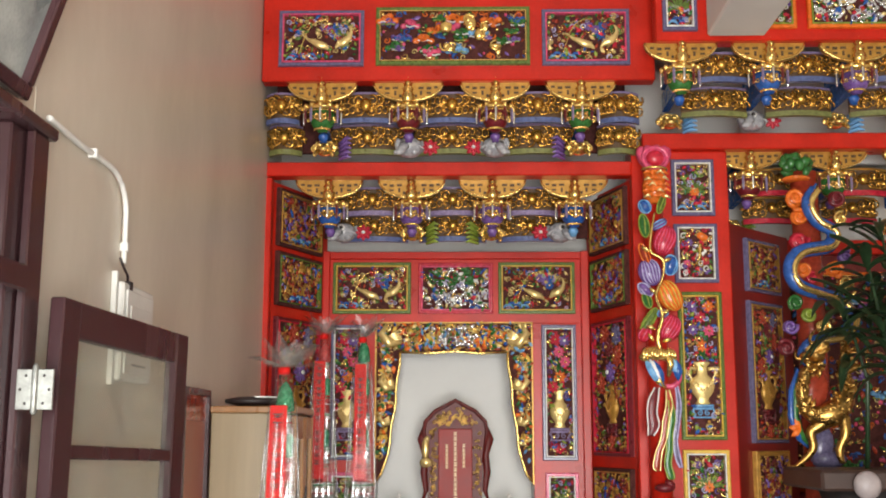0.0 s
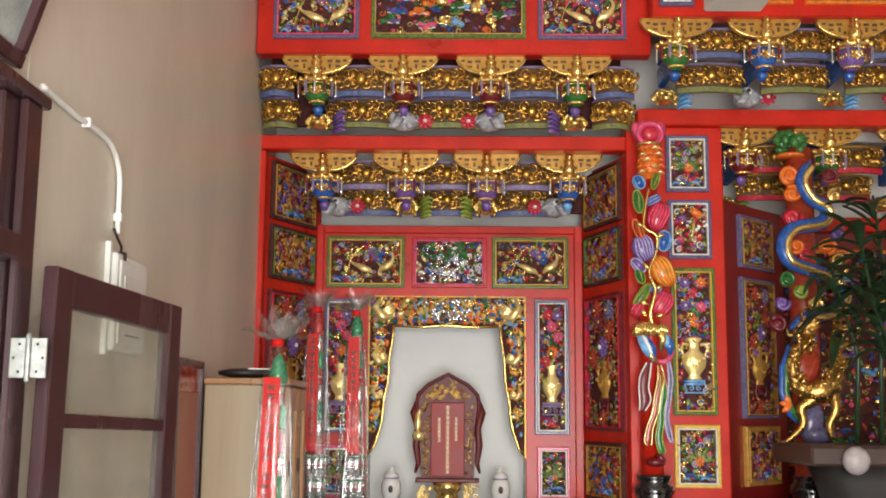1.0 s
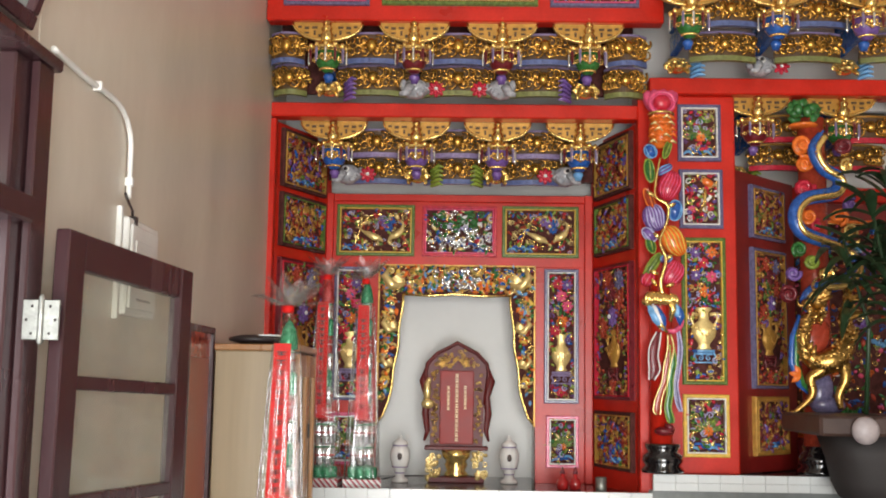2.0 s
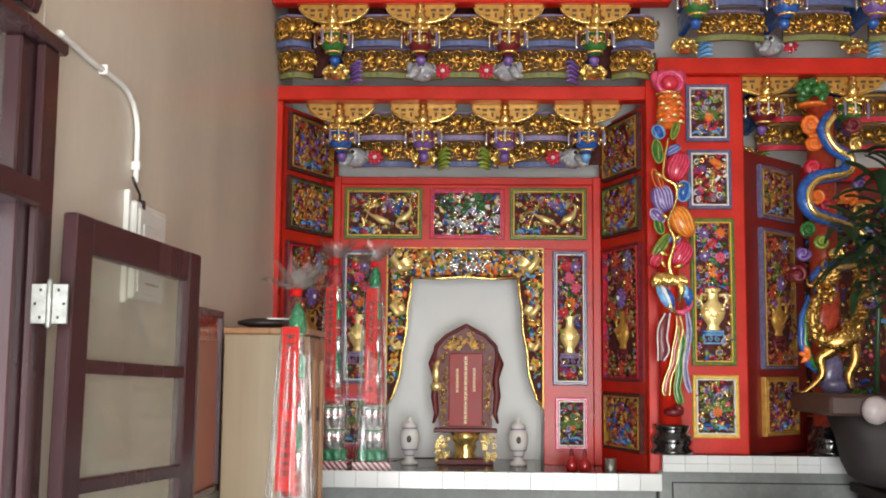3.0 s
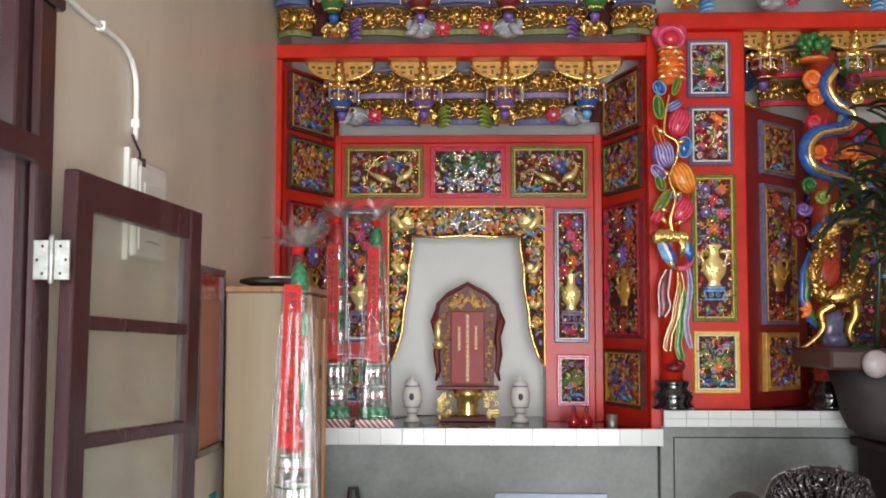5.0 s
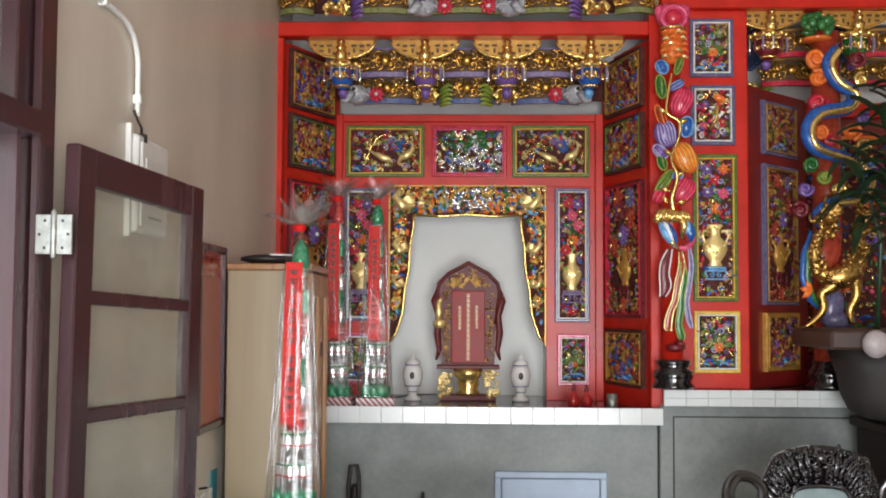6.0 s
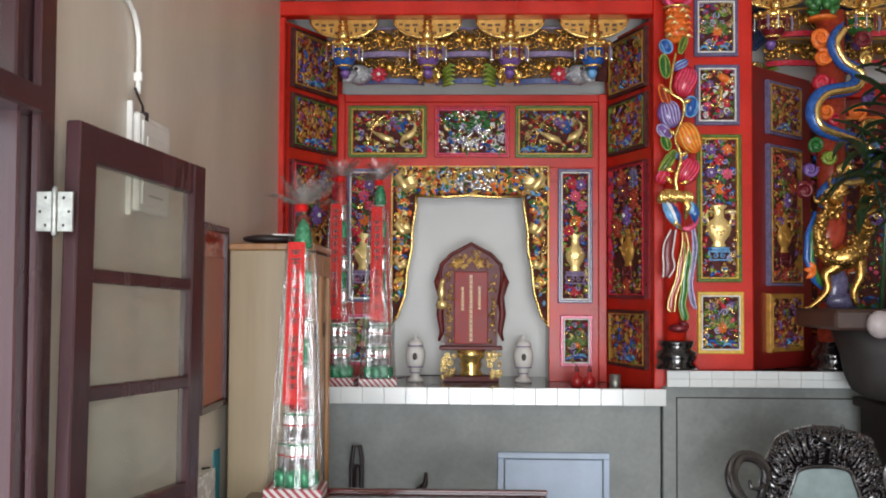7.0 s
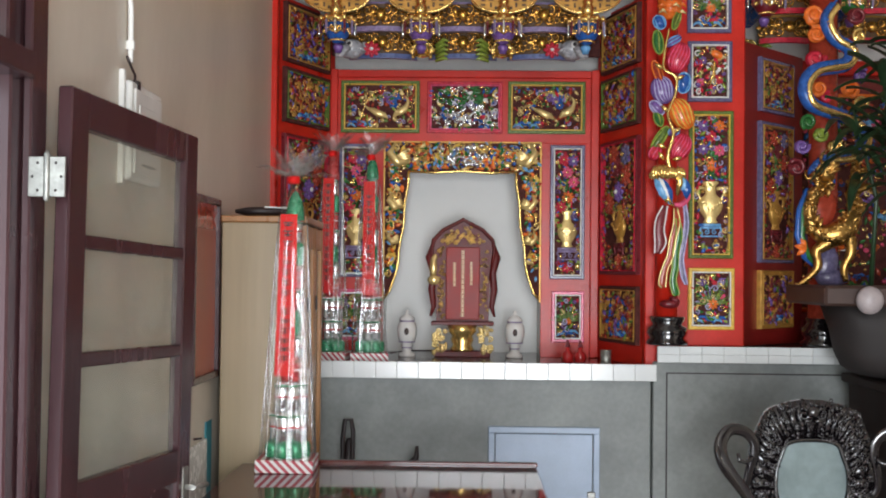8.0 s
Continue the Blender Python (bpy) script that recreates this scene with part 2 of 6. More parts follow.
    def tube(self, pts, radii, n=6, flat=1.0):
        """A tapering tube along pts; flat squeezes it across y."""
        pts = [Vector(p) for p in pts]
        radii = radii if hasattr(radii, "__len__") else [radii] * len(pts)
        vs = []
        for i, p in enumerate(pts):
            d = (pts[min(i + 1, len(pts) - 1)] - pts[max(i - 1, 0)]).normalized()
            ref = Vector((0, 1, 0)) if abs(d.y) < 0.9 else Vector((1, 0, 0))
            u = d.cross(ref).normalized()
            w = u.cross(d).normalized()
            for j in range(n):
                a = 2 * math.pi * j / n
                vs.append(tuple(p + (u * math.cos(a) + w * math.sin(a) * flat) * radii[i]))
        fs = [(i * n + j, i * n + (j + 1) % n, (i + 1) * n + (j + 1) % n, (i + 1) * n + j) for i in range(len(pts) - 1) for j in range(n)]
        fs += [tuple(range(n))[::-1], tuple((len(pts) - 1) * n + j for j in range(n))]
        return self.add(vs, fs)

    def curl(self, c, r, start, turns=1.4, thick=0.006, hand=1, n=4, steps=12):
        """A flat scroll in the x-z plane that winds inwards."""
        pts, rad = [], []
        for i in range(steps + 1):
            k = i / steps
            a = start + hand * turns * 2 * math.pi * k
            q = r * (1 - 0.82 * k)
            pts.append((c[0] + q * math.cos(a), c[1], c[2] + q * math.sin(a)))
            rad.append(thick * (1.1 - 0.5 * k))
        return self.tube(pts, rad, n)

    def leaf(self, c, length, width, angle, lift=0.008, bend=0.0):
        """A pointed leaf in the x-z plane with a raised rib, facing -y."""
        ca, sa = math.cos(angle), math.sin(angle)
        vs = []
        for k, w in ((0, 0.12), (0.25, 0.8), (0.55, 1.0), (0.8, 0.6), (1, 0.03)):
            for s in (-1, 0, 1):
                x, z = length * k, s * width * 0.5 * w + bend * k * k
                vs.append((c[0] + x * ca - z * sa, c[1] - (lift if s == 0 else 0) - lift * 0.8 * math.sin(math.pi * k), c[2] + x * sa + z * ca))
        fs = []
        for i in range(4):
            o = i * 3
            fs += [(o, o + 3, o + 4, o + 1), (o + 1, o + 4, o + 5, o + 2)]
        return self.add(vs, fs)

    def plate(self, outline, y0, y1):
        """A flat plate of that x-z outline between two depths."""
        k = len(outline)
        vs = [(x, y0, z) for x, z in outline] + [(x, y1, z) for x, z in outline]
        fs = [tuple(range(k)), tuple(range(2 * k - 1, k - 1, -1))] + [(i, i + k, (i + 1) % k + k, (i + 1) % k) for i in range(k)]
        return self.add(vs, fs)

    def mesh(self, name, material):
        me = bpy.data.meshes.new(name)
        me.from_pydata(np.concatenate(self.v).tolist(), [], self.f)
        me.materials.append(material)
        bm = bmesh.new()
        bm.from_mesh(me)
        bmesh.ops.recalc_face_normals(bm, faces=bm.faces)
        bm.to_mesh(me)
        bm.free()
        me.polygons.foreach_set("use_smooth", [self.smooth] * len(me.polygons))
        return me


def thing(name, at, label, category, group="", kind=""):
    """A top-level thing: an Empty at its base, at the pose or place given."""
    ob = new(name)
    ob.empty_display_size = 0.05
    ob.matrix_world = at if isinstance(at, Matrix) else pose(*at)
    return tagged(ob, label, category, group, kind)


def part(name, shape, material, parent, label="", at=None):
    me = shape if isinstance(shape, bpy.types.Mesh) else shape.mesh(name, material)
    ob = new(name, me)
    ob.parent = parent
    if at is not None:
        ob.matrix_basis = at if isinstance(at, Matrix) else pose(*at)
    return tagged(ob, label)


def structure(name, shape, material, label, category="", at=None):
    ob = new(name, shape.mesh(name, material))
    if at is not None:
        ob.matrix_world = at
    return tagged(ob, label, category or name.split("_")[0], kind="structure")


def spline(pts, radii, k=5):
    """The points and radii of a smooth curve through pts."""
    n = len(pts)
    radii = radii if hasattr(radii, "__len__") else [radii] * n
    q = [np.array((*p, r), float) for p, r in zip(pts, radii)]
    out = []
    for i in range(n - 1):
        a, b, c, d = q[max(i - 1, 0)], q[i], q[i + 1], q[min(i + 2, n - 1)]
        for j in range(k):
            t = j / k
            out.append(0.5 * (2 * b + (c - a) * t + (2 * a - 5 * b + 4 * c - d) * t * t + (3 * b - a - 3 * c + d) * t ** 3))
    out.append(q[-1])
    return [tuple(o[:3]) for o in out], [float(max(o[3], 0.001)) for o in out]


def B(*a, **k):
    return Shape(False).box(*a, **k)


# ---- the hall ----
LW = pose(-0.953, 1.5, 0, 0, 0, 0.2)  # the side wall's face, running along its local y
structure("floor", B(-1.3, 5.2, -3.6, 6.2, -0.1, 0.0), FLOORTILE, "worn terrazzo floor of the hall", "floor")
structure("ground", B(-60, 60, -60, 60, -0.3, -0.12), CEMENT, "grey concrete yard outside the hall", "ground")
w = Shape(False)
w.box(-0.11, 0, -0.13, 3.9, 0, 4.6)
w.box(-0.11, 0, -5.2, -1.45, 0, 4.6)
w.box(-0.11, 0, -1.45, -0.13, 2.43, 4.6)
structure("wall_west", w, WALLPAINT, "glossy beige painted wall with a side door", "wall", LW)
structure("wall_east", B(5.0, 5.2, -3.6, 6.2, 0, 4.6), WALLPAINT, "beige painted side wall", "wall")
structure("wall_north", B(-1.3, 5.2, 5.75, 5.95, 0, 4.6), PLASTER, "plain plaster wall behind the altar", "wall")
w = Shape(False)
w.box(-1.3, -0.75, -3.6, -3.4, 0, 4.6)
w.box(1.65, 5.0, -3.6, -3.4, 0, 4.6)
w.box(-0.75, 1.65, -3.6, -3.4, 2.75, 4.6)
structure("wall_south", w, WALLPAINT, "beige front wall with a wide doorway", "wall")
structure("ceiling", B(-1.3, 5.2, -3.6, 6.2, 4.6, 4.75), CEILING, "white painted ceiling", "ceiling")
structure("ceiling_beam", B(1.236, 1.515, -3.4, 3.94, 3.617, 4.6, c=0.01), CEILING, "white painted concrete ceiling beam", "beam")
structure("backdrop", B(-9.0, -8.9, -8, 8, -0.1, 6), OUTSIDE, "hazy bright daylight outside the side door", "backdrop")

# ---- side door ----
d = thing("door_frame", LW, "dark maroon painted wooden door frame with a transom", "door frame", kind="structure")
part("jamb", B(-0.085, 0.012, -0.255, -0.11, 0, 2.085, c=0.005), BROWNWOOD, d)
part("upper_jamb", B(-0.078, 0.012, -0.275, -0.11, 2.085, 2.40, c=0.005), BROWNWOOD, d)
part("bead", B(0.0135, 0.034, -0.200, -0.11, 0, 2.40, c=0.004), BROWNWOOD, d)
part("jamb", B(-0.105, 0.035, -1.45, -1.36, 0, 2.40, c=0.006), BROWNWOOD, d)
part("head", B(-0.105, 0.046, -1.45, -0.085, 2.40, 2.432, c=0.006), BROWNWOOD, d)
part("transom_bar", B(-0.10, 0.045, -1.36, -0.20, 2.025, 2.085, c=0.006), BROWNWOOD, d)
part("transom_pane", B(-0.03, -0.024, -1.36, -0.275, 2.085, 2.40, c=0.001), PANE, d, "clear transom glass").visible_shadow = False

LEAF = pose(-0.897, 1.338, 0.006, -1.7, 0, -7.2)  # along its local y
d = leaf_thing = thing("door_leaf", LEAF, "dark maroon door leaf with three glass panes, folded open", "door")
part("stile", B(-0.004, 0.032, -0.008, 0.078, 0.02, 2.022, c=0.004), BROWNWOOD, d)
part("stile", B(-0.004, 0.032, 0.676, 0.762, 0.02, 2.022, c=0.004), BROWNWOOD, d)
for z0, z1 in ((1.935, 2.022), (1.655, 1.688), (1.378, 1.412), (1.02, 1.112), (0.02, 0.20)):
    part("rail", B(-0.003, 0.030, 0.078, 0.676, z0, z1, c=0.004), BROWNWOOD, d)
part("bottom_panel", B(0.004, 0.018, 0.078, 0.676, 0.20, 1.02, c=0.002), BROWNWOOD, d)
for z0, z1 in ((1.688, 1.935), (1.412, 1.655), (1.112, 1.378)):
    part("pane", B(0.008, 0.013, 0.078, 0.676, z0, z1, c=0.0005), PANE, d, "dusty clear glass pane").visible_shadow = False
hd = part("handle", Shape().tube([(0.02, 0.725, 1.0), (0.06, 0.725, 1.0), (0.065, 0.755, 1.0), (0.065, 0.815, 0.995)], 0.008, 8), STEEL, d, "steel lever handle")
part("plate", B(0.030, 0.035, 0.705, 0.745, 0.93, 1.06, c=0.002), STEEL, hd)


def hinge(z):
    h = part("hinge", B(-0.006, 0.006, -0.004, 0.004, -0.05, 0.05, c=0.002), STEEL, leaf_thing, "worn steel butt hinge", at=LEAF.inverted() @ pose(-0.879, 1.300, z))
    for s in (-1, 1):
        m = part("hinge_plate", B(0.006 if s > 0 else -0.041, 0.041 if s > 0 else -0.006, -0.008, -0.002, -0.044, 0.044, c=0.0015), STEEL, h)
        for dz in (-0.03, 0.0, 0.03):
            part("screw", Shape().ball((s * (0.02 if dz else 0.032), -0.006, dz), (0.004, 0.0045, 0.004)), INK, m)
    part("hinge_pin", Shape().lathe([(0.003, -0.055), (0.007, -0.05), (0.007, 0.05), (0.003, 0.057)], (0, -0.006, 0), 10), STEEL, h)


for z in (1.811, 1.0, 0.25):
    hinge(z)

# ---- on the side wall ----
pf = thing("framed_picture", pose(-0.952, 1.265, 2.462, 0, 17, 0.2), "old faded picture in a dark frame leaning off the wall", "picture")
part("frame", B(0.0, 0.03, -0.9, 0.0, 0.0, 0.035, c=0.004), BROWNWOOD, pf)
part("frame", B(0.0, 0.03, -0.9, 0.0, 0.6, 0.635, c=0.004), BROWNWOOD, pf)
part("frame", B(0.0, 0.03, -0.035, 0.0, 0.035, 0.6, c=0.004), BROWNWOOD, pf)
part("frame", B(0.0, 0.03, -0.9, -0.865, 0.035, 0.6, c=0.004), BROWNWOOD, pf)
part("print", B(0.004, 0.012, -0.865, -0.035, 0.035, 0.6, c=0.001), PICTURE, pf)

cb = thing("cable_conduit", LW, "white plastic cable conduit clipped to the wall", "conduit")
pts = [(0.012, -0.07, 2.466), (0.012, 0.08, 2.462), (0.012, 0.18, 2.460), (0.012, 0.32, 2.464), (0.012, 0.44, 2.460), (0.012, 0.515, 2.432), (0.012, 0.556, 2.38), (0.012, 0.562, 2.30), (0.012, 0.562, 2.21)]
part("pipe", Shape().tube(*spline(pts, 0.0082), 8), PVC, cb)
part("duct", B(0, 0.016, 0.496, 0.516, 1.855, 2.18, c=0.002), PVC, cb)
for y, z in ((0.25, 2.463), (0.562, 2.26)):
    part("clip", B(0.0, 0.024, y - 0.008, y + 0.008, z - 0.013, z + 0.013, c=0.002), PVC, cb)
bx = thing("switch_box", LW @ pose(0, 0.522, 1.868), "white plastic breaker box on the wall", "switch box")
part("body", B(0, 0.03, 0, 0.305, 0, 0.285, c=0.006), PVC, bx)
part("cover", B(0.03, 0.037, 0.02, 0.285, 0.02, 0.265, c=0.004), PVC, bx)
part("window", B(0.037, 0.041, 0.05, 0.23, 0.09, 0.22, c=0.003), PVC, bx)
part("lettering", B(0.0375, 0.0385, 0.08, 0.22, 0.045, 0.052, c=0.0002), ELEPHANTGREY, bx)
part("knockout", B(0.004, 0.034, 0.05, 0.075, 0.262, 0.292, c=0.002), INK, bx, "open cable entry")
part("wire", Shape().tube([(0.015, 0.0, 0.352), (0.02, 0.025, 0.325), (0.02, 0.06, 0.31), (0.02, 0.063, 0.28)], 0.004, 6), INK, bx)

rb = thing("notice_board", LW @ pose(0.0, 1.29, 1.197), "faded red notice board in a dark frame on the wall", "notice board")
for y0, y1, z0, z1 in ((0, 0.40, 0.665, 0.69), (0, 0.40, 0, 0.025), (0, 0.02, 0.025, 0.665), (0.38, 0.40, 0.025, 0.665)):
    part("frame", B(0, 0.03, y0, y1, z0, z1, c=0.003), BROWNWOOD, rb)
part("panel", B(0.002, 0.014, 0.02, 0.38, 0.025, 0.665, c=0.001), BOARD, rb)
part("header", B(0.014, 0.017, 0.02, 0.38, 0.57, 0.665, c=0.0008), RUST, rb, "rust red header strip")
cal = thing("wall_calendar", LW @ pose(0.0, 1.22, 0.5), "white calendar sheets hung on a nail", "calendar")
part("sheet", B(0.002, 0.012, 0, 0.36, 0, 0.47, c=0.001), WHITE, cal)
part("nail", Shape().tube([(0.0, 0.2, 0.49), (0.03, 0.2, 0.495)], 0.004, 6), INK, cal)
part("cover", B(0.001, 0.006, 0.365, 0.46, -0.05, 0.53, c=0.001), TEAL, cal, "teal backing card")

# ---- cabinet ----
cab = thing("cabinet", pose(-0.922, 3.17, 0, 0, 0, 1.4), "tall beige plywood cabinet with brown framed glass doors", "cabinet")
part("body", B(0, 0.31, 0, 0.56, 0, 1.80, c=0.004), BEIGEPLY, cab)
part("top", B(-0.004, 0.335, -0.006, 0.57, 1.80, 1.826, c=0.004), PINE, cab)
for y0 in (0.0, 0.285):
    dr = part("door", B(0.31, 0.334, y0 + 0.004, y0 + 0.05, 0.06, 1.79, c=0.004), PINE, cab)
    part("door_stile", B(0.31, 0.334, y0 + 0.228, y0 + 0.274, 0.06, 1.79, c=0.004), PINE, dr)
    part("door_rail", B(0.31, 0.332, y0 + 0.05, y0 + 0.228, 1.70, 1.79, c=0.004), PINE, dr)
    part("door_rail", B(0.31, 0.332, y0 + 0.05, y0 + 0.228, 0.06, 0.14, c=0.004), PINE, dr)
    part("glass", B(0.316, 0.32, y0 + 0.05, y0 + 0.228, 0.14, 1.70, c=0.001), PANE, dr)
    for z in (0.4, 1.45):
        part("knuckle", B(0.334, 0.342, y0 + 0.002, y0 + 0.016, z, z + 0.06, c=0.002), INK, dr)
pp = thing("paper_bundle", (-0.78, 3.32, 1.826, 0, 0, 25), "dark wrapped papers lying on the cabinet", "papers")
part("wrapper", Shape().ball((0, 0, 0.022), (0.13, 0.09, 0.022), 10, 5), INK, pp)
part("sheet", B(-0.02, 0.12, -0.07, 0.02, 0.036, 0.042, c=0.001), WHITE, pp)

# ---- altar counter ----
ct = thing("altar_counter", (0, 0, 0), "grey cement altar counter with a white tiled edge", "altar counter")
part("base", B(-0.95, 0.955, 4.38, 5.7, 0, 1.087, c=0.006), CEMENT, ct)
part("base", B(0.965, 4.9, 4.385, 5.7, 0, 1.180, c=0.006), CEMENT, ct)
g = Shape(False)
g.box(1.03, 4.8, 4.381, 4.386, 1.121, 1.127, c=0.001)
g.box(1.03, 1.037, 4.381, 4.386, 0.1, 1.121, c=0.001)
part("groove", g, INK, ct, "scored line in the cement")
part("top", B(-0.95, 0.97, 4.326, 5.7, 1.088, 1.148, c=0.003), GRANITE, ct, "dark polished stone top")
part("top", B(0.985, 4.9, 4.326, 5.7, 1.181, 1.250, c=0.003), GRANITE, ct, "dark polished stone top")
part("grout_bed", B(-0.95, 0.970, 4.316, 4.326, 1.089, 1.164, c=0.001), PLASTER, ct)
part("grout_bed", B(0.974, 4.9, 4.316, 4.326, 1.182, 1.259, c=0.001), PLASTER, ct)
tile_me = B(0.0015, 0.1065, 4.308, 4.317, -0.037, 0.042, c=0.0025).mesh("tile", TILE)
cap_me = B(0.0015, 0.1065, 4.3085, 4.330, -0.004, 0.004, c=0.002).mesh("tile", TILE)
for i in range(18):
    part("tile", tile_me, TILE, ct, at=(-0.9435 + 0.1063 * i, 0, 1.125))
    part("tile", cap_me, TILE, ct, at=(-0.9435 + 0.1063 * i, 0, 1.1665))
half_me = B(0.001, 0.107, 4.308, 4.317, -0.0197, 0.0197, c=0.002).mesh("tile", TILE)
for i in range(24):
    for z in (1.2015, 1.242):
        part("tile", half_me, TILE, ct, at=(0.974 + 0.108 * i, 0, z))
hatch = thing("metal_hatch", (0.150, 4.372, 0.226), "pale blue metal hatch door set in the cement", "hatch")
part("door", B(0.035, 0.515, -0.012, 0.006, 0.02, 0.59, c=0.003), PALEBLUE, hatch)
for x0, x1, z0, z1 in ((0, 0.55, 0.595, 0.625), (0, 0.03, 0, 0.595), (0.52, 0.55, 0, 0.595)):
    part("frame", B(x0, x1, -0.02, 0.006, z0, z1, c=0.003), PALEBLUE, hatch)
part("latch", B(0.49, 0.53, -0.028, -0.012, 0.28, 0.31, c=0.003), STEEL, hatch)

# ---- altar screen: red lacquered frame ----
sc = thing("altar_screen", (0, 0, 0), "red lacquered carved wooden altar screen with gilded panels", "altar screen")
part("beam", B(-0.968, 0.925, 4.40, 4.50, 3.043, 3.117, c=0.006), RED, sc)
part("upper_frieze_board", B(-0.958, 1.02, 4.15, 4.24, 3.472, 4.60, c=0.006), RED, sc)
part("rail", B(-0.74, 0.77, 4.985, 5.06, 2.70, 2.742, c=0.004), RED, sc)
part("back_board", B(-0.74, 0.77, 5.0, 5.06, 2.337, 2.70, c=0.002), RED, sc)
part("back_board", B(-0.74, -0.435, 5.0, 5.06, 1.148, 2.337, c=0.002), RED, sc)
part("back_board", B(0.445, 0.77, 5.0, 5.06, 1.148, 2.337, c=0.002), RED, sc)
part("post", B(-0.968, -0.935, 4.40, 4.47, 1.148, 3.035, c=0.005), RED, sc)
part("post", B(0.925, 1.0, 4.40, 4.60, 1.148, 3.20, c=0.005), RED, sc)
part("post", B(-0.735, -0.695, 4.965, 5.0, 1.148, 2.742, c=0.004), RED, sc)
part("post", B(0.715, 0.76, 4.965, 5.0, 1.148, 2.742, c=0.004), RED, sc)
for x0, y0, x1, y1 in ((-0.965, 4.44, -0.715, 5.0), (0.755, 5.0, 0.945, 4.42)):
    a = math.degrees(math.atan2(y1 - y0, x1 - x0))
    part("side_board", B(0, math.hypot(x1 - x0, y1 - y0), 0.0, 0.03, 1.148, 3.035, c=0.002), RED, sc, at=(x0, y0, 0, 0, 0, a))
part("column_board", B(1.0, 1.42, 4.40, 4.52, 1.255, 3.17, c=0.008), RED, sc)
part("beam", B(0.98, 4.9, 4.36, 4.50, 3.17, 3.255, c=0.006), RED, sc)
part("upper_frieze_board", B(0.992, 4.9, 3.95, 4.05, 3.600, 4.60, c=0.006), RED, sc)
part("side_board", B(0, 0.62, 0.0, 0.03, 1.255, 2.80, c=0.002), SHADEDRED, sc, at=(1.415, 4.45, 0, 0, 0, 45.0))
part("rail", B(1.70, 4.9, 4.95, 5.05, 2.72, 2.80, c=0.005), RED, sc)
part("back_board", B(1.70, 4.9, 5.0, 5.06, 1.255, 2.72, c=0.003), SHADEDRED, sc)
# Added dark boards stand for the shade in the gaps behind the brackets.
part("bracket_backing", B(-0.94, 0.92, 4.50, 4.53, 3.19, 3.60, c=0.002), GROUND, sc, "dark board added for the shade behind the brackets")
part("bracket_backing", B(-0.72, 0.75, 4.88, 4.91, 2.80, 3.04, c=0.002), GROUND, sc, "dark board added for the shade behind the brackets")
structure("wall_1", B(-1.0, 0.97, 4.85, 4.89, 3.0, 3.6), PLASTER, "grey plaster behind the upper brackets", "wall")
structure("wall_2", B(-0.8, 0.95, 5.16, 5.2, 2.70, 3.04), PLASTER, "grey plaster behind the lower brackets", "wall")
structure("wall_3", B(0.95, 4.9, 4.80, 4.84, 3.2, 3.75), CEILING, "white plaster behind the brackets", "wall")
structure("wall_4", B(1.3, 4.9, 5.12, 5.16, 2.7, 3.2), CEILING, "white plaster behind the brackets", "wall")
ni = thing("niche", (0, 0, 0), "white plastered niche behind the tablet", "niche", kind="structure")
part("back", B(-0.48, 0.49, 5.34, 5.38, 1.148, 2.38, c=0.001), NICHE, ni)
part("side", B(-0.475, -0.438, 5.062, 5.34, 1.148, 2.345, c=0.001), NICHE, ni)
part("side", B(0.448, 0.485, 5.062, 5.34, 1.148, 2.345, c=0.001), NICHE, ni)
part("soffit", B(-0.437, 0.447, 5.062, 5.34, 2.345, 2.38, c=0.001), NICHE, ni)

# ---- carved panels ----
FLOWERS = {}


def flower_mesh(mat, petals=8):
    key = (mat.name, petals)
    if key not in FLOWERS:
        s = Shape()
        for i in range(petals):
            a = 2 * math.pi * i / petals
            s.ball((0.62 * math.cos(a), -0.12, 0.62 * math.sin(a)), (0.42, 0.16, 0.26), 7, 4, (0, -math.degrees(a), 0))
        for i in range(petals):
            a = 2 * math.pi * (i + 0.5) / petals
            s.ball((0.33 * math.cos(a), -0.28, 0.33 * math.sin(a)), (0.26, 0.13, 0.17), 6, 4, (0, -math.degrees(a), 0))
        FLOWERS[key] = s.mesh("flower", mat)
    return FLOWERS[key]


EYES = {}


def flower(parent, x, z, r, mat, y=-0.012, eye=None, petals=8):
    eye = eye or GOLD
    f = part("flower", flower_mesh(mat, petals), mat, parent, at=pose(x, y, z) @ Matrix.Diagonal((r, r, r, 1)))
    if eye.name not in EYES:
        EYES[eye.name] = Shape().ball((0, -0.42, 0), (0.22, 0.15, 0.22), 8, 4).mesh("flower_centre", eye)
    part("flower_centre", EYES[eye.name], eye, f)
    return f


def ring(w, h, t, y0, y1, bev=0.004):
    """A mitred frame round a w by h field centred on the origin."""
    s = Shape(False)
    loops = [(w / 2, h / 2, y0), (w / 2, h / 2, y1 + bev), (w / 2 - bev, h / 2 - bev, y1), (w / 2 - t + bev, h / 2 - t + bev, y1), (w / 2 - t, h / 2 - t, y1 + bev), (w / 2 - t, h / 2 - t, y0)]
    vs = [(sx * a, y, sz * b) for a, b, y in loops for sx, sz in ((-1, -1), (1, -1), (1, 1), (-1, 1))]
    fs = [(i * 4 + j, i * 4 + (j + 1) % 4, ((i + 1) % 6) * 4 + (j + 1) % 4, ((i + 1) % 6) * 4 + j) for i in range(6) for j in range(4)]
    return s.add(vs, fs)


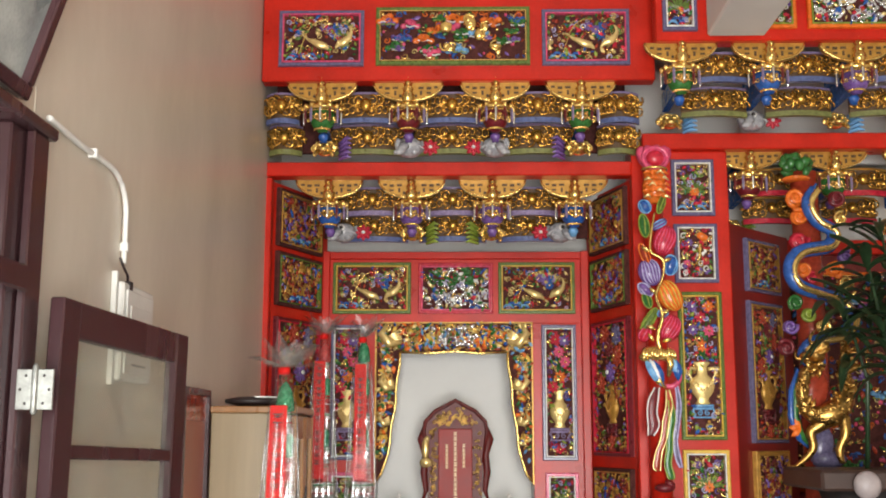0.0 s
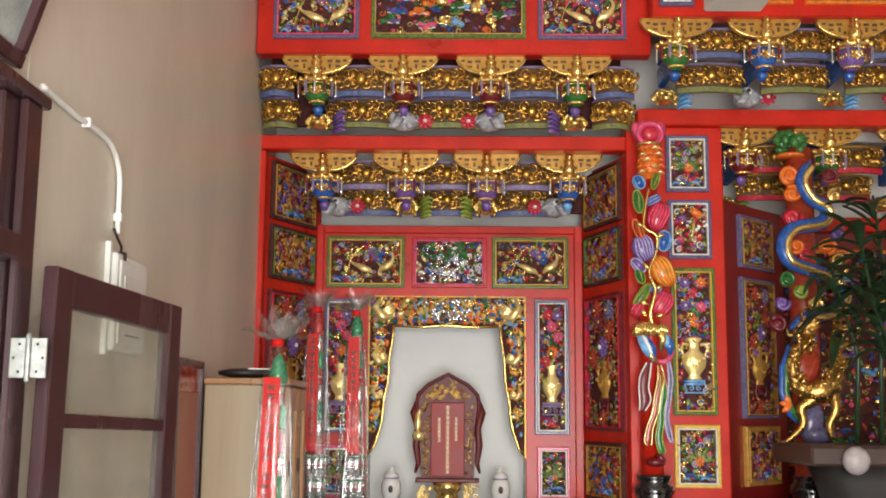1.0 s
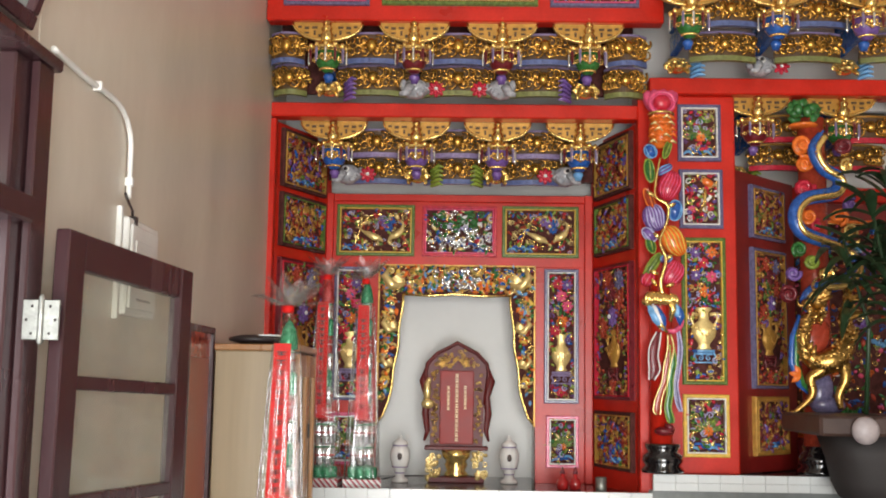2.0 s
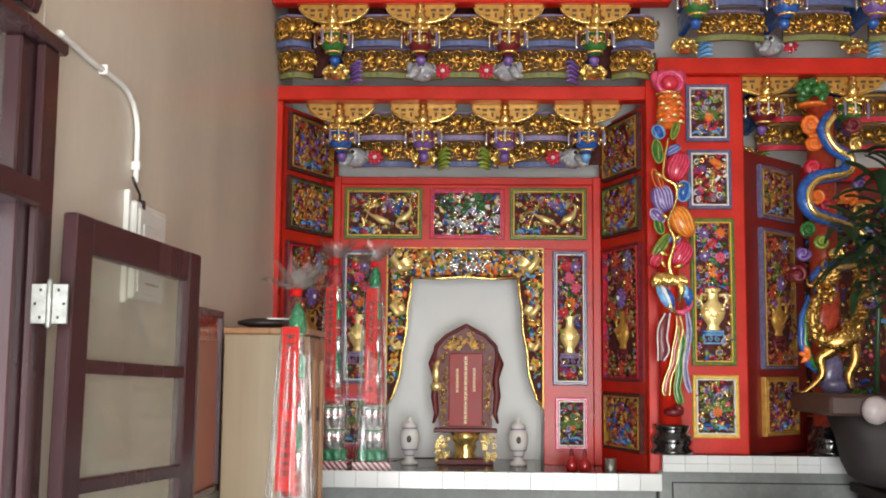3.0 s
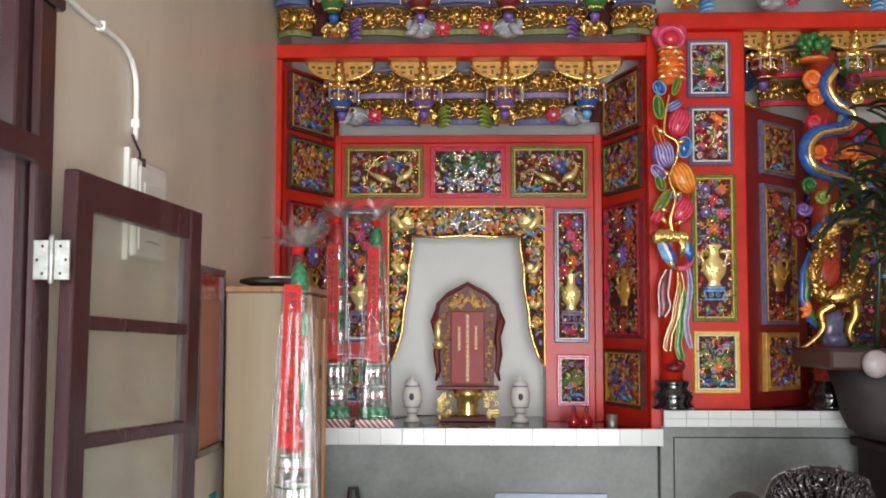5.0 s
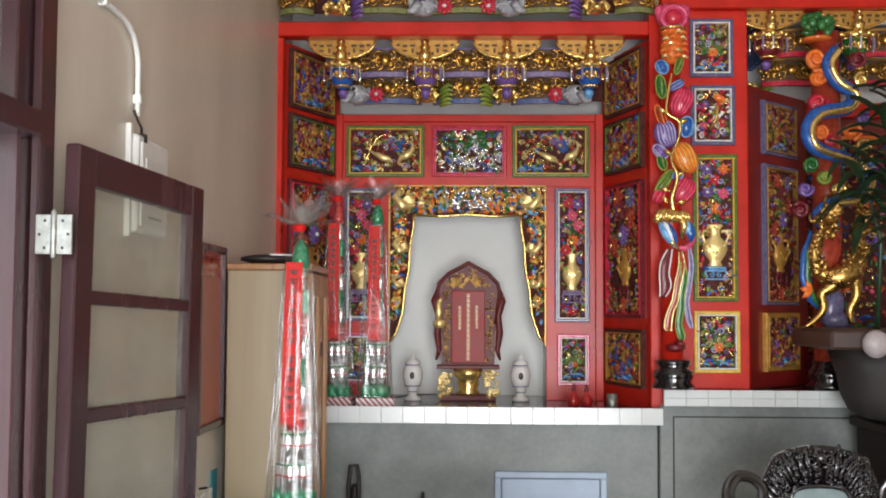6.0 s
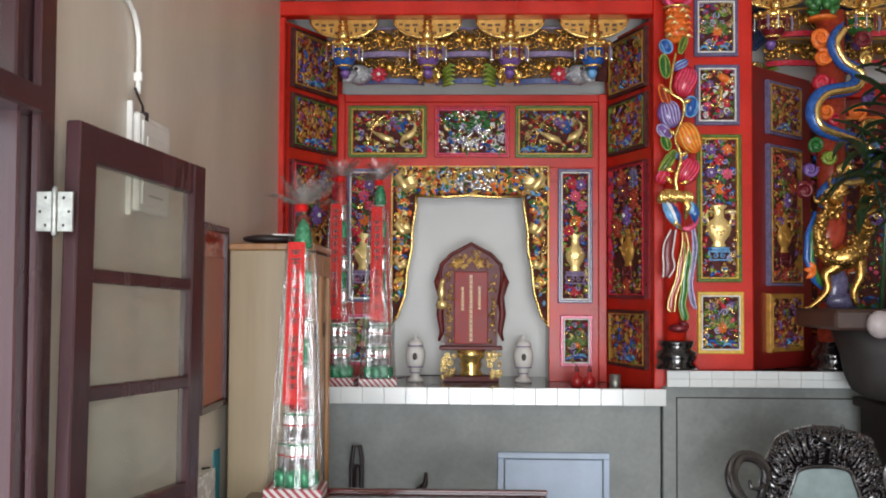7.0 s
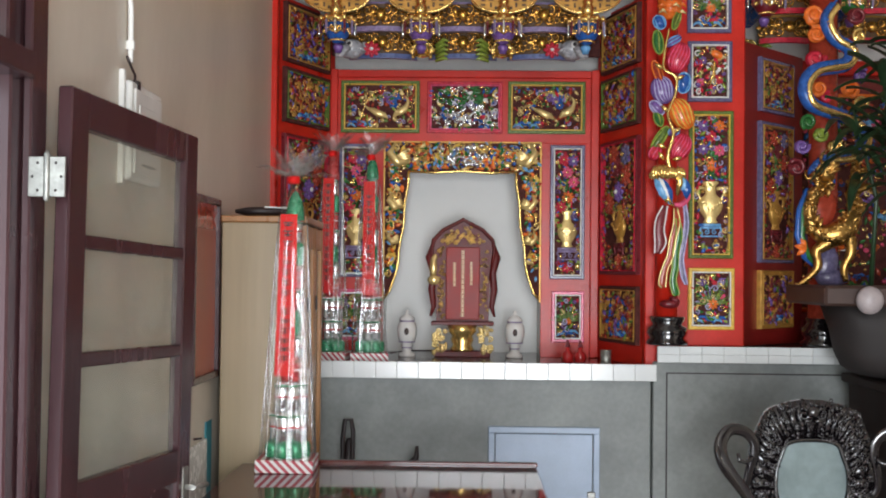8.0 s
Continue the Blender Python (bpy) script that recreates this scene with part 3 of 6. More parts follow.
NAMES = {}
for m_, nm in ((RUST, "rust_petals"), (OLIVE, "olive_foliage"), (GREEN, "green_foliage"), (LIME, "lime_foliage"), (BLUE, "blue_foliage"), (SKYBLUE, "wave_crest"), (PURPLE, "violet_foliage"), (ROSE, "rose_petals"), (PINK, "pink_petals"), (ORANGE, "orange_petals"), (GOLD, "gold_scrollwork"), (OCHRE, "ochre_scrollwork"), (PALEGOLD, "pale_gold_scrollwork"), (LILACLINE, "lilac_foliage"), (WHITE, "white_clouds"), (SILVER, "silver_clouds"), (MAROON, "maroon_foliage"), (YELLOW, "yellow_foliage"), (LILAC, "lilac_scrollwork")):
    NAMES[m_.name] = nm


def fill(parent, w, h, n, seed, leaves, curls, blobs=(), holes=(), size=1.0, scatter=None):
    """Dense small relief over a w by h field: leaves, scrolls and buds, one mesh for each colour."""
    r = random.Random(seed)
    got = {}

    def of(m):
        if m.name not in got:
            got[m.name] = (Shape(), m)
        return got[m.name][0]

    for i in range(n):
        x, z = r.uniform(-w / 2, w / 2), r.uniform(-h / 2, h / 2)
        if scatter and not scatter(x, z):
            continue
        if any((x - a) ** 2 / (b * b) + (z - c) ** 2 / (d * d) < 1 for a, c, b, d in holes):
            continue
        y, k = -r.uniform(0.004, 0.024), r.random()
        margin = min(w / 2 - abs(x), h / 2 - abs(z))
        if k < 0.5:
            ln = min(r.uniform(0.022, 0.05) * size, 0.018 + margin * 1.2)
            of(r.choice(leaves)).leaf((x, y, z), ln, ln * r.uniform(0.35, 0.6), r.uniform(0, 6.28), r.uniform(0.004, 0.010), r.uniform(-0.3, 0.3) * ln)
        elif k < 0.82 or not blobs:
            q = min(r.uniform(0.011, 0.024) * size, 0.008 + margin)
            of(r.choice(curls)).curl((x, y - 0.003, z), q, r.uniform(0, 6.28), r.uniform(0.8, 1.5), q * 0.2, r.choice((-1, 1)), 4, 9)
        else:
            q = min(r.uniform(0.006, 0.014) * size, 0.004 + margin)
            of(r.choice(blobs)).ball((x, y, z), (q * r.uniform(0.8, 1.5), 0.008, q), 6, 4, (0, r.uniform(0, 180), 0))
    for s, m in got.values():
        tagged(part(NAMES[m.name], s, m, parent), kind="stuff")


def waves(parent, w, z0, rows, seed):
    r = random.Random(seed)
    a, b = Shape(), Shape()
    for j in range(rows):
        k = int(w / 0.045)
        for i in range(k):
            x = -w / 2 + (i + 0.5 + 0.5 * (j % 2) * 0.8) * w / (k + 0.5)
            q = 0.026 * r.uniform(0.8, 1.2)
            (a if (i + j) % 2 else b).tube([(x - q, -0.008, z0 + j * 0.014), (x - q * 0.4, -0.018, z0 + j * 0.014 + q * 0.55), (x + q * 0.3, -0.02, z0 + j * 0.014 + q * 0.5), (x + q, -0.01, z0 + j * 0.014 - 0.002)], [0.004, 0.008, 0.008, 0.004], 5)
    part("wave", a, BLUE, parent)
    part("wave", b, SKYBLUE, parent)


def bird(parent, w, h, flip=1):
    """Two slim gilded cranes, one gliding low and one with a raised tail, under a long bent stem."""
    P = lambda l: [(flip * x * w, -0.022 - y, z * h) for x, y, z in l]
    R = lambda l: [q * h for q in l]
    a, b, c = Shape(), Shape(), Shape()
    a.tube(*spline(P([(-0.22, 0.004, 0.02), (-0.17, 0.008, -0.05), (-0.10, 0.012, -0.10), (-0.02, 0.012, -0.17), (0.06, 0.008, -0.21), (0.11, 0.002, -0.28)]), R([0.014, 0.035, 0.062, 0.080, 0.060, 0.012])), 8, 0.6)
    a.tube(P([(-0.22, 0.004, 0.02), (-0.25, 0.004, 0.06), (-0.30, 0.002, 0.05)]), R([0.02, 0.022, 0.004]), 6)
    b.tube(*spline(P([(0.19, 0.006, -0.24), (0.24, 0.010, -0.16), (0.31, 0.014, -0.11), (0.37, 0.012, -0.02), (0.40, 0.010, 0.10), (0.385, 0.008, 0.20), (0.35, 0.004, 0.25)]), R([0.02, 0.065, 0.085, 0.065, 0.036, 0.026, 0.006])), 8, 0.6)
    for i in range(5):
        t = i / 4
        a.tube(P([(-0.12 + 0.14 * t, 0.016, -0.10 - 0.08 * t), (-0.07 + 0.15 * t, 0.014, -0.04 - 0.10 * t)]), R([0.030, 0.006]), 5, 0.7)
        b.tube(P([(0.24 + 0.11 * t, 0.018, -0.16 + 0.09 * t), (0.22 + 0.10 * t, 0.014, -0.06 + 0.09 * t)]), R([0.030, 0.006]), 5, 0.7)
    c.tube(*spline(P([(-0.30, 0.0, -0.36), (-0.25, 0.002, -0.12), (-0.20, 0.004, 0.10), (-0.12, 0.004, 0.28), (-0.02, 0.004, 0.37), (0.10, 0.002, 0.38)]), R([0.016, 0.016, 0.016, 0.016, 0.014, 0.010])), 5)
    for x, z in ((-0.05, -0.23), (0.0, -0.26), (0.27, -0.21)):
        c.tube(P([(x, 0.0, z), (x + 0.01, 0.0, z - 0.15)]), R([0.012, 0.010]), 4)
    part("gilded_crane", a, PALEGOLD, parent, "gilded crane in high relief")
    part("gilded_crane", b, PALEGOLD, parent, "gilded crane in high relief")
    part("gold_stem", c, GOLD, parent)


def vase(parent, x, z, s, plinth=True, metal=None, slim=1.0):
    b = Shape()
    b.lathe([(0.16, 0), (0.24, 0.03), (0.17, 0.10), (0.20, 0.16), (0.34, 0.30), (0.40, 0.45), (0.34, 0.60), (0.17, 0.72), (0.15, 0.90), (0.27, 1.0), (0.24, 1.03)], (0, 0, 0), 14)
    b.v[-1] *= np.array((1, 0.45, 1))
    for sx in (-1, 1) if slim > 0.7 else ():
        b.tube([(sx * 0.18, -0.02, 0.85), (sx * 0.36, -0.04, 0.88), (sx * 0.42, -0.05, 0.74), (sx * 0.33, -0.05, 0.62), (sx * 0.40, -0.03, 0.52)], [0.05, 0.05, 0.05, 0.045, 0.03], 5)
        b.curl((sx * 0.44, -0.04, 0.80), 0.10, 0, 1.2, 0.035, sx, 4)
    for i in range(9):
        a = math.pi * (0.1 + 0.1 * i)
        b.ball((0.30 * math.cos(a), -0.17, 0.43 + 0.10 * math.sin(3 * a)), (0.05, 0.03, 0.05), 5, 3)
    part("vase", b, metal or PALEGOLD, parent, "gilded relief vase", at=pose(x, -0.008, z) @ Matrix.Diagonal((s * slim, s * slim, s, 1)))
    s *= 0.75 * slim if slim > 0.7 else 0.9 * slim
    if plinth:
        p = Shape()
        p.box(-0.42 * s, 0.42 * s, -0.022, -0.004, -0.10 * s, 0.0, c=0.002)
        p.box(-0.34 * s, 0.34 * s, -0.018, -0.004, -0.22 * s, -0.11 * s, c=0.002)
        for sx in (-1, 1):
            p.tube([(sx * 0.36 * s, -0.015, -0.10 * s), (sx * 0.44 * s, -0.015, -0.26 * s), (sx * 0.34 * s, -0.015, -0.42 * s), (sx * 0.40 * s, -0.015, -0.50 * s)], 0.05 * s, 5)
            p.curl((sx * 0.16 * s, -0.014, -0.34 * s), 0.12 * s, 1.5, 1.3, 0.03 * s, sx)
        p.box(-0.44 * s, 0.44 * s, -0.02, -0.004, -0.56 * s, -0.49 * s, c=0.002)
        part("plinth", p, SKYBLUE if plinth is True else plinth, parent, at=(x, 0, z))


def carved_panel(at, w, h, frame_m, line_m, motif, seed, label, t=0.019, dense=1.0):
    p = thing("wood_carving", at, label, "wood carving", "wood carvings of the altar screen")
    part("backing", B(-w / 2 + 0.004, w / 2 - 0.004, -0.003, 0.02, -h / 2 + 0.004, h / 2 - 0.004, c=0.001), GROUND, p)
    part("frame", ring(w, h, t, 0.0, -0.026, 0.005), frame_m, p)
    part("bead", ring(w - 2 * t + 0.002, h - 2 * t + 0.002, 0.007, 0.0, -0.030, 0.002), line_m, p)
    iw, ih = w - 2 * t - 0.016, h - 2 * t - 0.016
    n = int(iw * ih * 2700 * dense)
    r = random.Random(seed + 5)
    if motif == "crane":
        fill(p, iw, ih, n, seed, (GREEN, OLIVE, LIME, RUST, ROSE, BLUE, PALEGOLD), (RUST, PALEGOLD, GOLD, LILACLINE), (RUST, PALEGOLD), size=0.8, holes=((0, -0.1 * ih, iw * 0.30, ih * 0.12),))
        waves(p, iw * 0.42, -ih / 2 + 0.008, 2, seed)
        for wv in p.children[-2:]:
            wv.location.x = -iw * 0.27
        bird(p, iw, ih)
        for i, (fx, fz) in enumerate(((0.13, 0.16), (0.22, 0.24), (0.04, 0.24), (0.19, 0.06))):
            flower(p, fx * iw, fz * ih, 0.026, (PURPLE, BLUE, PURPLE, BLUE)[i])
    elif motif == "spray":
        fill(p, iw, ih, n, seed, (GREEN, LIME, OLIVE, PALEGOLD, ROSE), (PALEGOLD, PURPLE, GOLD, LILACLINE), (ROSE, GOLD), size=0.85)
        waves(p, iw * 0.95, -ih / 2 + 0.008, 2, seed)
        s = Shape()
        for i in range(11):
            a = math.pi * (0.05 + 0.09 * i)
            s.leaf((0.0, -0.018, -0.12 * ih), ih * r.uniform(0.30, 0.5), 0.011, a, 0.006, r.uniform(-0.01, 0.01))
        part("olive_foliage", s, OLIVE, p)
        flower(p, 0.04 * iw, -0.10 * ih, iw * 0.16, ORANGE, -0.02)
        for fx, fz, m in ((-0.3, 0.32, PURPLE), (0.3, 0.36, PURPLE), (0.02, 0.42, ROSE), (0.32, 0.05, PINK)):
            flower(p, fx * iw, fz * ih, iw * 0.10, m)
    elif motif == "fruit":
        fill(p, iw, ih, n, seed, (GREEN, LIME, PURPLE, WHITE, ROSE, GOLD), (PALEGOLD, WHITE, ROSE, GOLD), (ROSE, PURPLE), size=0.85)
        for fx, fz, m in ((0.25, 0.30, ORANGE), (-0.22, 0.22, PURPLE), (0.05, -0.36, PURPLE), (-0.28, -0.22, PINK), (0.28, -0.16, ROSE)):
            flower(p, fx * iw, fz * ih, iw * 0.14, m)
        part("orange_fruit", Shape().ball((0.20 * iw, -0.02, 0.34 * ih), (iw * 0.2, 0.018, iw * 0.12), 10, 6, (0, 25, 0)), ORANGE, p)
        g = Shape()
        for i in range(3):
            g.tube([(-0.1 * iw + 0.1 * i * iw, -0.02, -0.3 * ih), (0.12 * iw, -0.03, -0.05 * ih + 0.03 * i), (0.02 * iw, -0.025, 0.12 * ih)], [0.004, 0.009, 0.003], 5)
        part("gold_scrollwork", g, GOLD, p)
    elif motif in ("vase", "thinvase", "mutedvase"):
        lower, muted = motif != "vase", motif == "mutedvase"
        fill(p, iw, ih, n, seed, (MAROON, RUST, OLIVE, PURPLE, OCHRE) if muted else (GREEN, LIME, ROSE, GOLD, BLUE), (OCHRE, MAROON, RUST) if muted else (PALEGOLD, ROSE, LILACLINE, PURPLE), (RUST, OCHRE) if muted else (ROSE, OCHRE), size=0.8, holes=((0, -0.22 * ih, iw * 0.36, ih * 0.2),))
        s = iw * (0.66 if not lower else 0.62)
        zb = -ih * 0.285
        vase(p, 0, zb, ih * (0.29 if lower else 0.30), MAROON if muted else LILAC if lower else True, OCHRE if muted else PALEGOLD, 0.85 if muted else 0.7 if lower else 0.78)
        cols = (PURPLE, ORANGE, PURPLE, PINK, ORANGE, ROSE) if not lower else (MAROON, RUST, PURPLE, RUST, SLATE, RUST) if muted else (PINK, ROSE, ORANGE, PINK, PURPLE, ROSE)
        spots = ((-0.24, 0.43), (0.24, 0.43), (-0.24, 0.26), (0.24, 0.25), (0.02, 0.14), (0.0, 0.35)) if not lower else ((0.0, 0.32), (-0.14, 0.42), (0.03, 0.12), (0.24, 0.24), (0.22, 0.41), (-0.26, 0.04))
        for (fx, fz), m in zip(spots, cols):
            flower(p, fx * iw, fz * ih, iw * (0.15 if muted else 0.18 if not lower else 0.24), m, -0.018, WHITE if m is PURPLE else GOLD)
        st = Shape()
        for (fx, fz) in spots:
            st.tube([(0, -0.012, zb + ih * 0.28), (fx * iw * 0.5, -0.018, (fz * ih + zb + ih * 0.28) / 2), (fx * iw, -0.012, fz * ih)], 0.004, 4)
        part("green_foliage", st, GREEN, p)
        if lower:
            flower(p, 0, -0.45 * ih, iw * (0.14 if muted else 0.2), RUST if muted else ROSE)
    elif motif == "clouds":
        fill(p, iw, ih, n // 3, seed, (GREEN, BLUE, PURPLE, GOLD, RUST), (GOLD, PALEGOLD, BLUE, ORANGE), (PINK, GOLD))
        for i in range(26):
            x, z = r.uniform(-0.46, 0.46) * iw, r.uniform(-0.40, 0.42) * ih
            m = r.choice((PINK, PURPLE, ORANGE, GREEN, SKYBLUE, GREEN, BLUE))
            c = Shape()
            q = r.uniform(0.02, 0.036)
            for k in range(4):
                c.ball((x + (k - 1.5) * 0.8 * q, -0.022 - r.uniform(0, 0.010), z + 0.45 * q * math.sin(k * 2.1 + i)), (q * 0.62, 0.014, q * 0.5), 8, 5)
            c.curl((x, -0.042, z), q * 0.7, r.uniform(0, 6), 1.2, 0.005, 1)
            cl = part("cloud", c, m, p)
            part("cloud_edge", Shape().tube([(x + (k - 4) * 0.36 * q, -0.034, z - 0.55 * q + 0.12 * q * math.sin(k * 1.6 + i)) for k in range(9)], 0.0035, 5), WHITE if i % 2 else LIME, cl)
        g = Shape()
        for i in range(10):
            x = 0.08 * iw + r.uniform(-0.15, 0.22) * iw
            z = r.uniform(-0.4, 0.35) * ih
            g.ball((x, -0.036, z), (r.uniform(0.015, 0.04), 0.02, r.uniform(0.015, 0.04)), 8, 5)
            g.curl((x, -0.045, z), 0.03, r.uniform(0, 6), 1.2, 0.007, 1)
        tagged(part("gold_scrollwork", g, GOLD, p), kind="stuff")
    elif motif == "silver":
        fill(p, iw, ih, n, seed, (GREEN, GREEN, BLUE, PALEGOLD, WHITE), (GOLD, LILACLINE, SILVER, WHITE), (ROSE, SILVER))
        c = Shape()
        for i in range(46):
            x, z = r.uniform(-0.42, 0.42) * iw, r.uniform(-0.45, 0.05) * ih
            c.ball((x, -0.026, z), (r.uniform(0.007, 0.018), 0.012, r.uniform(0.006, 0.014)), 7, 4)
        tagged(part("silver_clouds", c, SILVER, p, "silvered small relief shapes"), kind="stuff")
        g = Shape()
        for i in range(12):
            g.curl((r.uniform(-0.35, 0.35) * iw, -0.028, r.uniform(0.05, 0.42) * ih), 0.022, r.uniform(0, 6), 1.2, 0.006, 1)
        part("green_foliage", g, GREEN, p)
    else:  # dense foliage, for the panels in the splayed sides
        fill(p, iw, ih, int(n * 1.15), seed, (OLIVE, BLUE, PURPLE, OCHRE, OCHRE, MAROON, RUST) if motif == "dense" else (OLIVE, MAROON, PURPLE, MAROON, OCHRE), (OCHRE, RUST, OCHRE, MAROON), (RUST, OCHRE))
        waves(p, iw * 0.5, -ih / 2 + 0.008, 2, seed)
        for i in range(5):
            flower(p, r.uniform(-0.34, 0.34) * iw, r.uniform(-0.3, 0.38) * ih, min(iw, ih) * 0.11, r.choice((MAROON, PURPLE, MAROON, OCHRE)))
    return p


def framed(x0, x1, z0, z1, y, *rest, **k):
    return carved_panel((((x0 + x1) / 2), y, (z0 + z1) / 2), x1 - x0, z1 - z0, *rest, **k)


framed(-0.872, -0.442, 3.545, 3.838, 4.15, SLATE, PINK, "crane", 1, "violet-framed carved panel with a gilded crane")
framed(-0.382, 0.394, 3.548, 3.853, 4.15, OLIVE, GOLD, "clouds", 2, "wide green-framed carved panel of coloured clouds")
framed(0.454, 0.894, 3.545, 3.838, 4.15, SLATE, PINK, "crane", 3, "violet-framed carved panel with a gilded crane")
framed(-0.678, -0.238, 2.388, 2.68, 5.0, OLIVE, YELLOW, "crane", 4, "green-framed carved panel with a gilded crane")
framed(-0.196, 0.224, 2.389, 2.677, 5.0, ROSE, PINK, "silver", 5, "lilac-framed carved panel with silvered relief")
framed(0.254, 0.684, 2.388, 2.68, 5.0, OLIVE, YELLOW, "crane", 6, "green-framed carved panel with a gilded crane")
framed(0.492, 0.684, 1.582, 2.326, 5.0, SLATE, WHITE, "thinvase", 7, "tall narrow carved panel with a gilded vase")
framed(0.505, 0.684, 1.233, 1.515, 5.0, PINK, WHITE, "spray", 8, "small rose-framed carved flower panel")
framed(-0.684, -0.492, 1.582, 2.326, 5.0, SLATE, WHITE, "thinvase", 9, "tall narrow carved panel with a gilded vase")
framed(-0.684, -0.505, 1.233, 1.515, 5.0, PINK, WHITE, "spray", 10, "small rose-framed carved flower panel")
framed(1.125, 1.345, 2.824, 3.12, 4.40, SLATE, WHITE, "spray", 11, "lilac-framed carved flower panel on the pillar")
framed(1.129, 1.35, 2.478, 2.782, 4.40, SLATE, WHITE, "fruit", 12, "lilac-framed carved fruit panel on the pillar")
framed(1.136, 1.358, 1.695, 2.432, 4.40, OLIVE, YELLOW, "vase", 13, "tall green-framed carved panel with a gilded vase")
framed(1.137, 1.365, 1.341, 1.648, 4.40, YELLOW, WHITE, "spray", 14, "yellow-framed carved flower panel on the pillar")
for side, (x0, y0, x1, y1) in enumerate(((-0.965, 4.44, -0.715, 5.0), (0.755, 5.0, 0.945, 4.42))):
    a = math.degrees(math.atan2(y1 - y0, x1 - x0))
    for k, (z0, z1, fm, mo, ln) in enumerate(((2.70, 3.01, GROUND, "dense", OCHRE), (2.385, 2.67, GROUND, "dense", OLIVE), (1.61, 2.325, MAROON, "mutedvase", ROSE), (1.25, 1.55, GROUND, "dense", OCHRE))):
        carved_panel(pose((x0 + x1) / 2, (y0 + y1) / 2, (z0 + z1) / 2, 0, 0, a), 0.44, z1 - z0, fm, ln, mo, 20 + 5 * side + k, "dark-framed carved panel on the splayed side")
# Muted motifs: the inner side's shade is worked into these panels' colours.
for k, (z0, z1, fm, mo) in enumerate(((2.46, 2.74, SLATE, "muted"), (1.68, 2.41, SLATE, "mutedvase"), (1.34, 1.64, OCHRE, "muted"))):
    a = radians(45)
    carved_panel(pose(1.415 + 0.32 * math.cos(a), 4.45 + 0.32 * math.sin(a), (z0 + z1) / 2, 0, 0, 45), 0.34, z1 - z0, fm, OCHRE, mo, 40 + k, "carved panel on the inner side of the shrine, darkened for shade")
framed(1.023, 1.191, 3.645, 3.90, 3.95, SLATE, WHITE, "spray", 50, "lilac-framed carved flower panel in the upper frieze")
framed(1.42, 1.668, 3.655, 3.98, 3.95, ORANGE, LIME, "fruit", 51, "orange-framed carved panel in the upper frieze")
framed(1.723, 2.55, 3.655, 3.98, 3.95, ORANGE, LIME, "silver", 52, "wide carved panel in the upper frieze")

# ---- carved surround of the niche ----
nf = thing("niche_surround", (0.004, 5.0, 0), "gilded and painted carved surround of the niche", "carved surround")


def niche_edge(k):
    """Half width of the opening at height share k from the bottom (0) to the top (1)."""
    z = 1.465 + k * (2.175 - 1.465)
    x = 0.433 - 0.133 * max(k, 0.0001) ** 0.45 + 0.004 * math.sin(k * 19)
    return x, z


edge = [niche_edge(i / 18) for i in range(19)]
side = Shape(False)
for i in range(18):
    for s in (-1, 1):
        (xa, za), (xb, zb) = edge[i], edge[i + 1]
        side.plate([(s * xa, za), (s * xb, zb), (s * 0.436, zb), (s * 0.436, za)], -0.004, 0.03)
side.box(-0.436, 0.436, -0.004, 0.03, 2.175, 2.338, c=0.001)
part("backing", side, GROUND, nf)
part("gold_edge", Shape().tube([(-x, -0.014, z) for x, z in edge], 0.008, 6), GOLD, nf)
part("gold_edge", Shape().tube([(x, -0.014, z) for x, z in edge], 0.008, 6), GOLD, nf)
part("gold_edge", Shape().tube([(-0.30, -0.014, 2.175), (-0.15, -0.014, 2.168), (0, -0.014, 2.178), (0.15, -0.014, 2.168), (0.30, -0.014, 2.175)], 0.008, 6), GOLD, nf)
ol_ = Shape(False)
for a in ((-0.44, -0.43, 1.45, 2.342), (0.43, 0.44, 1.45, 2.342), (-0.44, 0.44, 2.334, 2.343)):
    ol_.box(a[0], a[1], -0.02, 0.0, a[2], a[3], c=0.002)
part("gold_edge", ol_, OCHRE, nf)


def on_surround(x, zz):
    z = zz + 1.895
    if z > 2.19:
        return True
    k = (z - 1.465) / 0.71
    return 0 <= k <= 1 and niche_edge(k)[0] + 0.034 < abs(x) < 0.415


hold = part("relief", Shape().box(-0.43, 0.43, 0.0, 0.01, 0.30, 0.43), GROUND, nf, at=(0, 0, 1.895))
fill(hold, 0.85, 0.87, 4200, 77, (GREEN, BLUE, SKYBLUE, ORANGE, YELLOW, PALEGOLD, RUST), (PALEGOLD, OCHRE, GOLD), (ORANGE, BLUE, GREEN, OCHRE), size=0.95, scatter=on_surround)
top = Shape()
rr_ = random.Random(3)
for i in range(46):
    top.ball((rr_.uniform(-0.13, 0.14), -0.03, 2.21 + rr_.uniform(0, 0.11)), (rr_.uniform(0.008, 0.018), 0.012, rr_.uniform(0.007, 0.016)), 7, 4)
tagged(part("silver_clouds", top, SILVER, nf, "silvered small relief shapes"), kind="stuff")
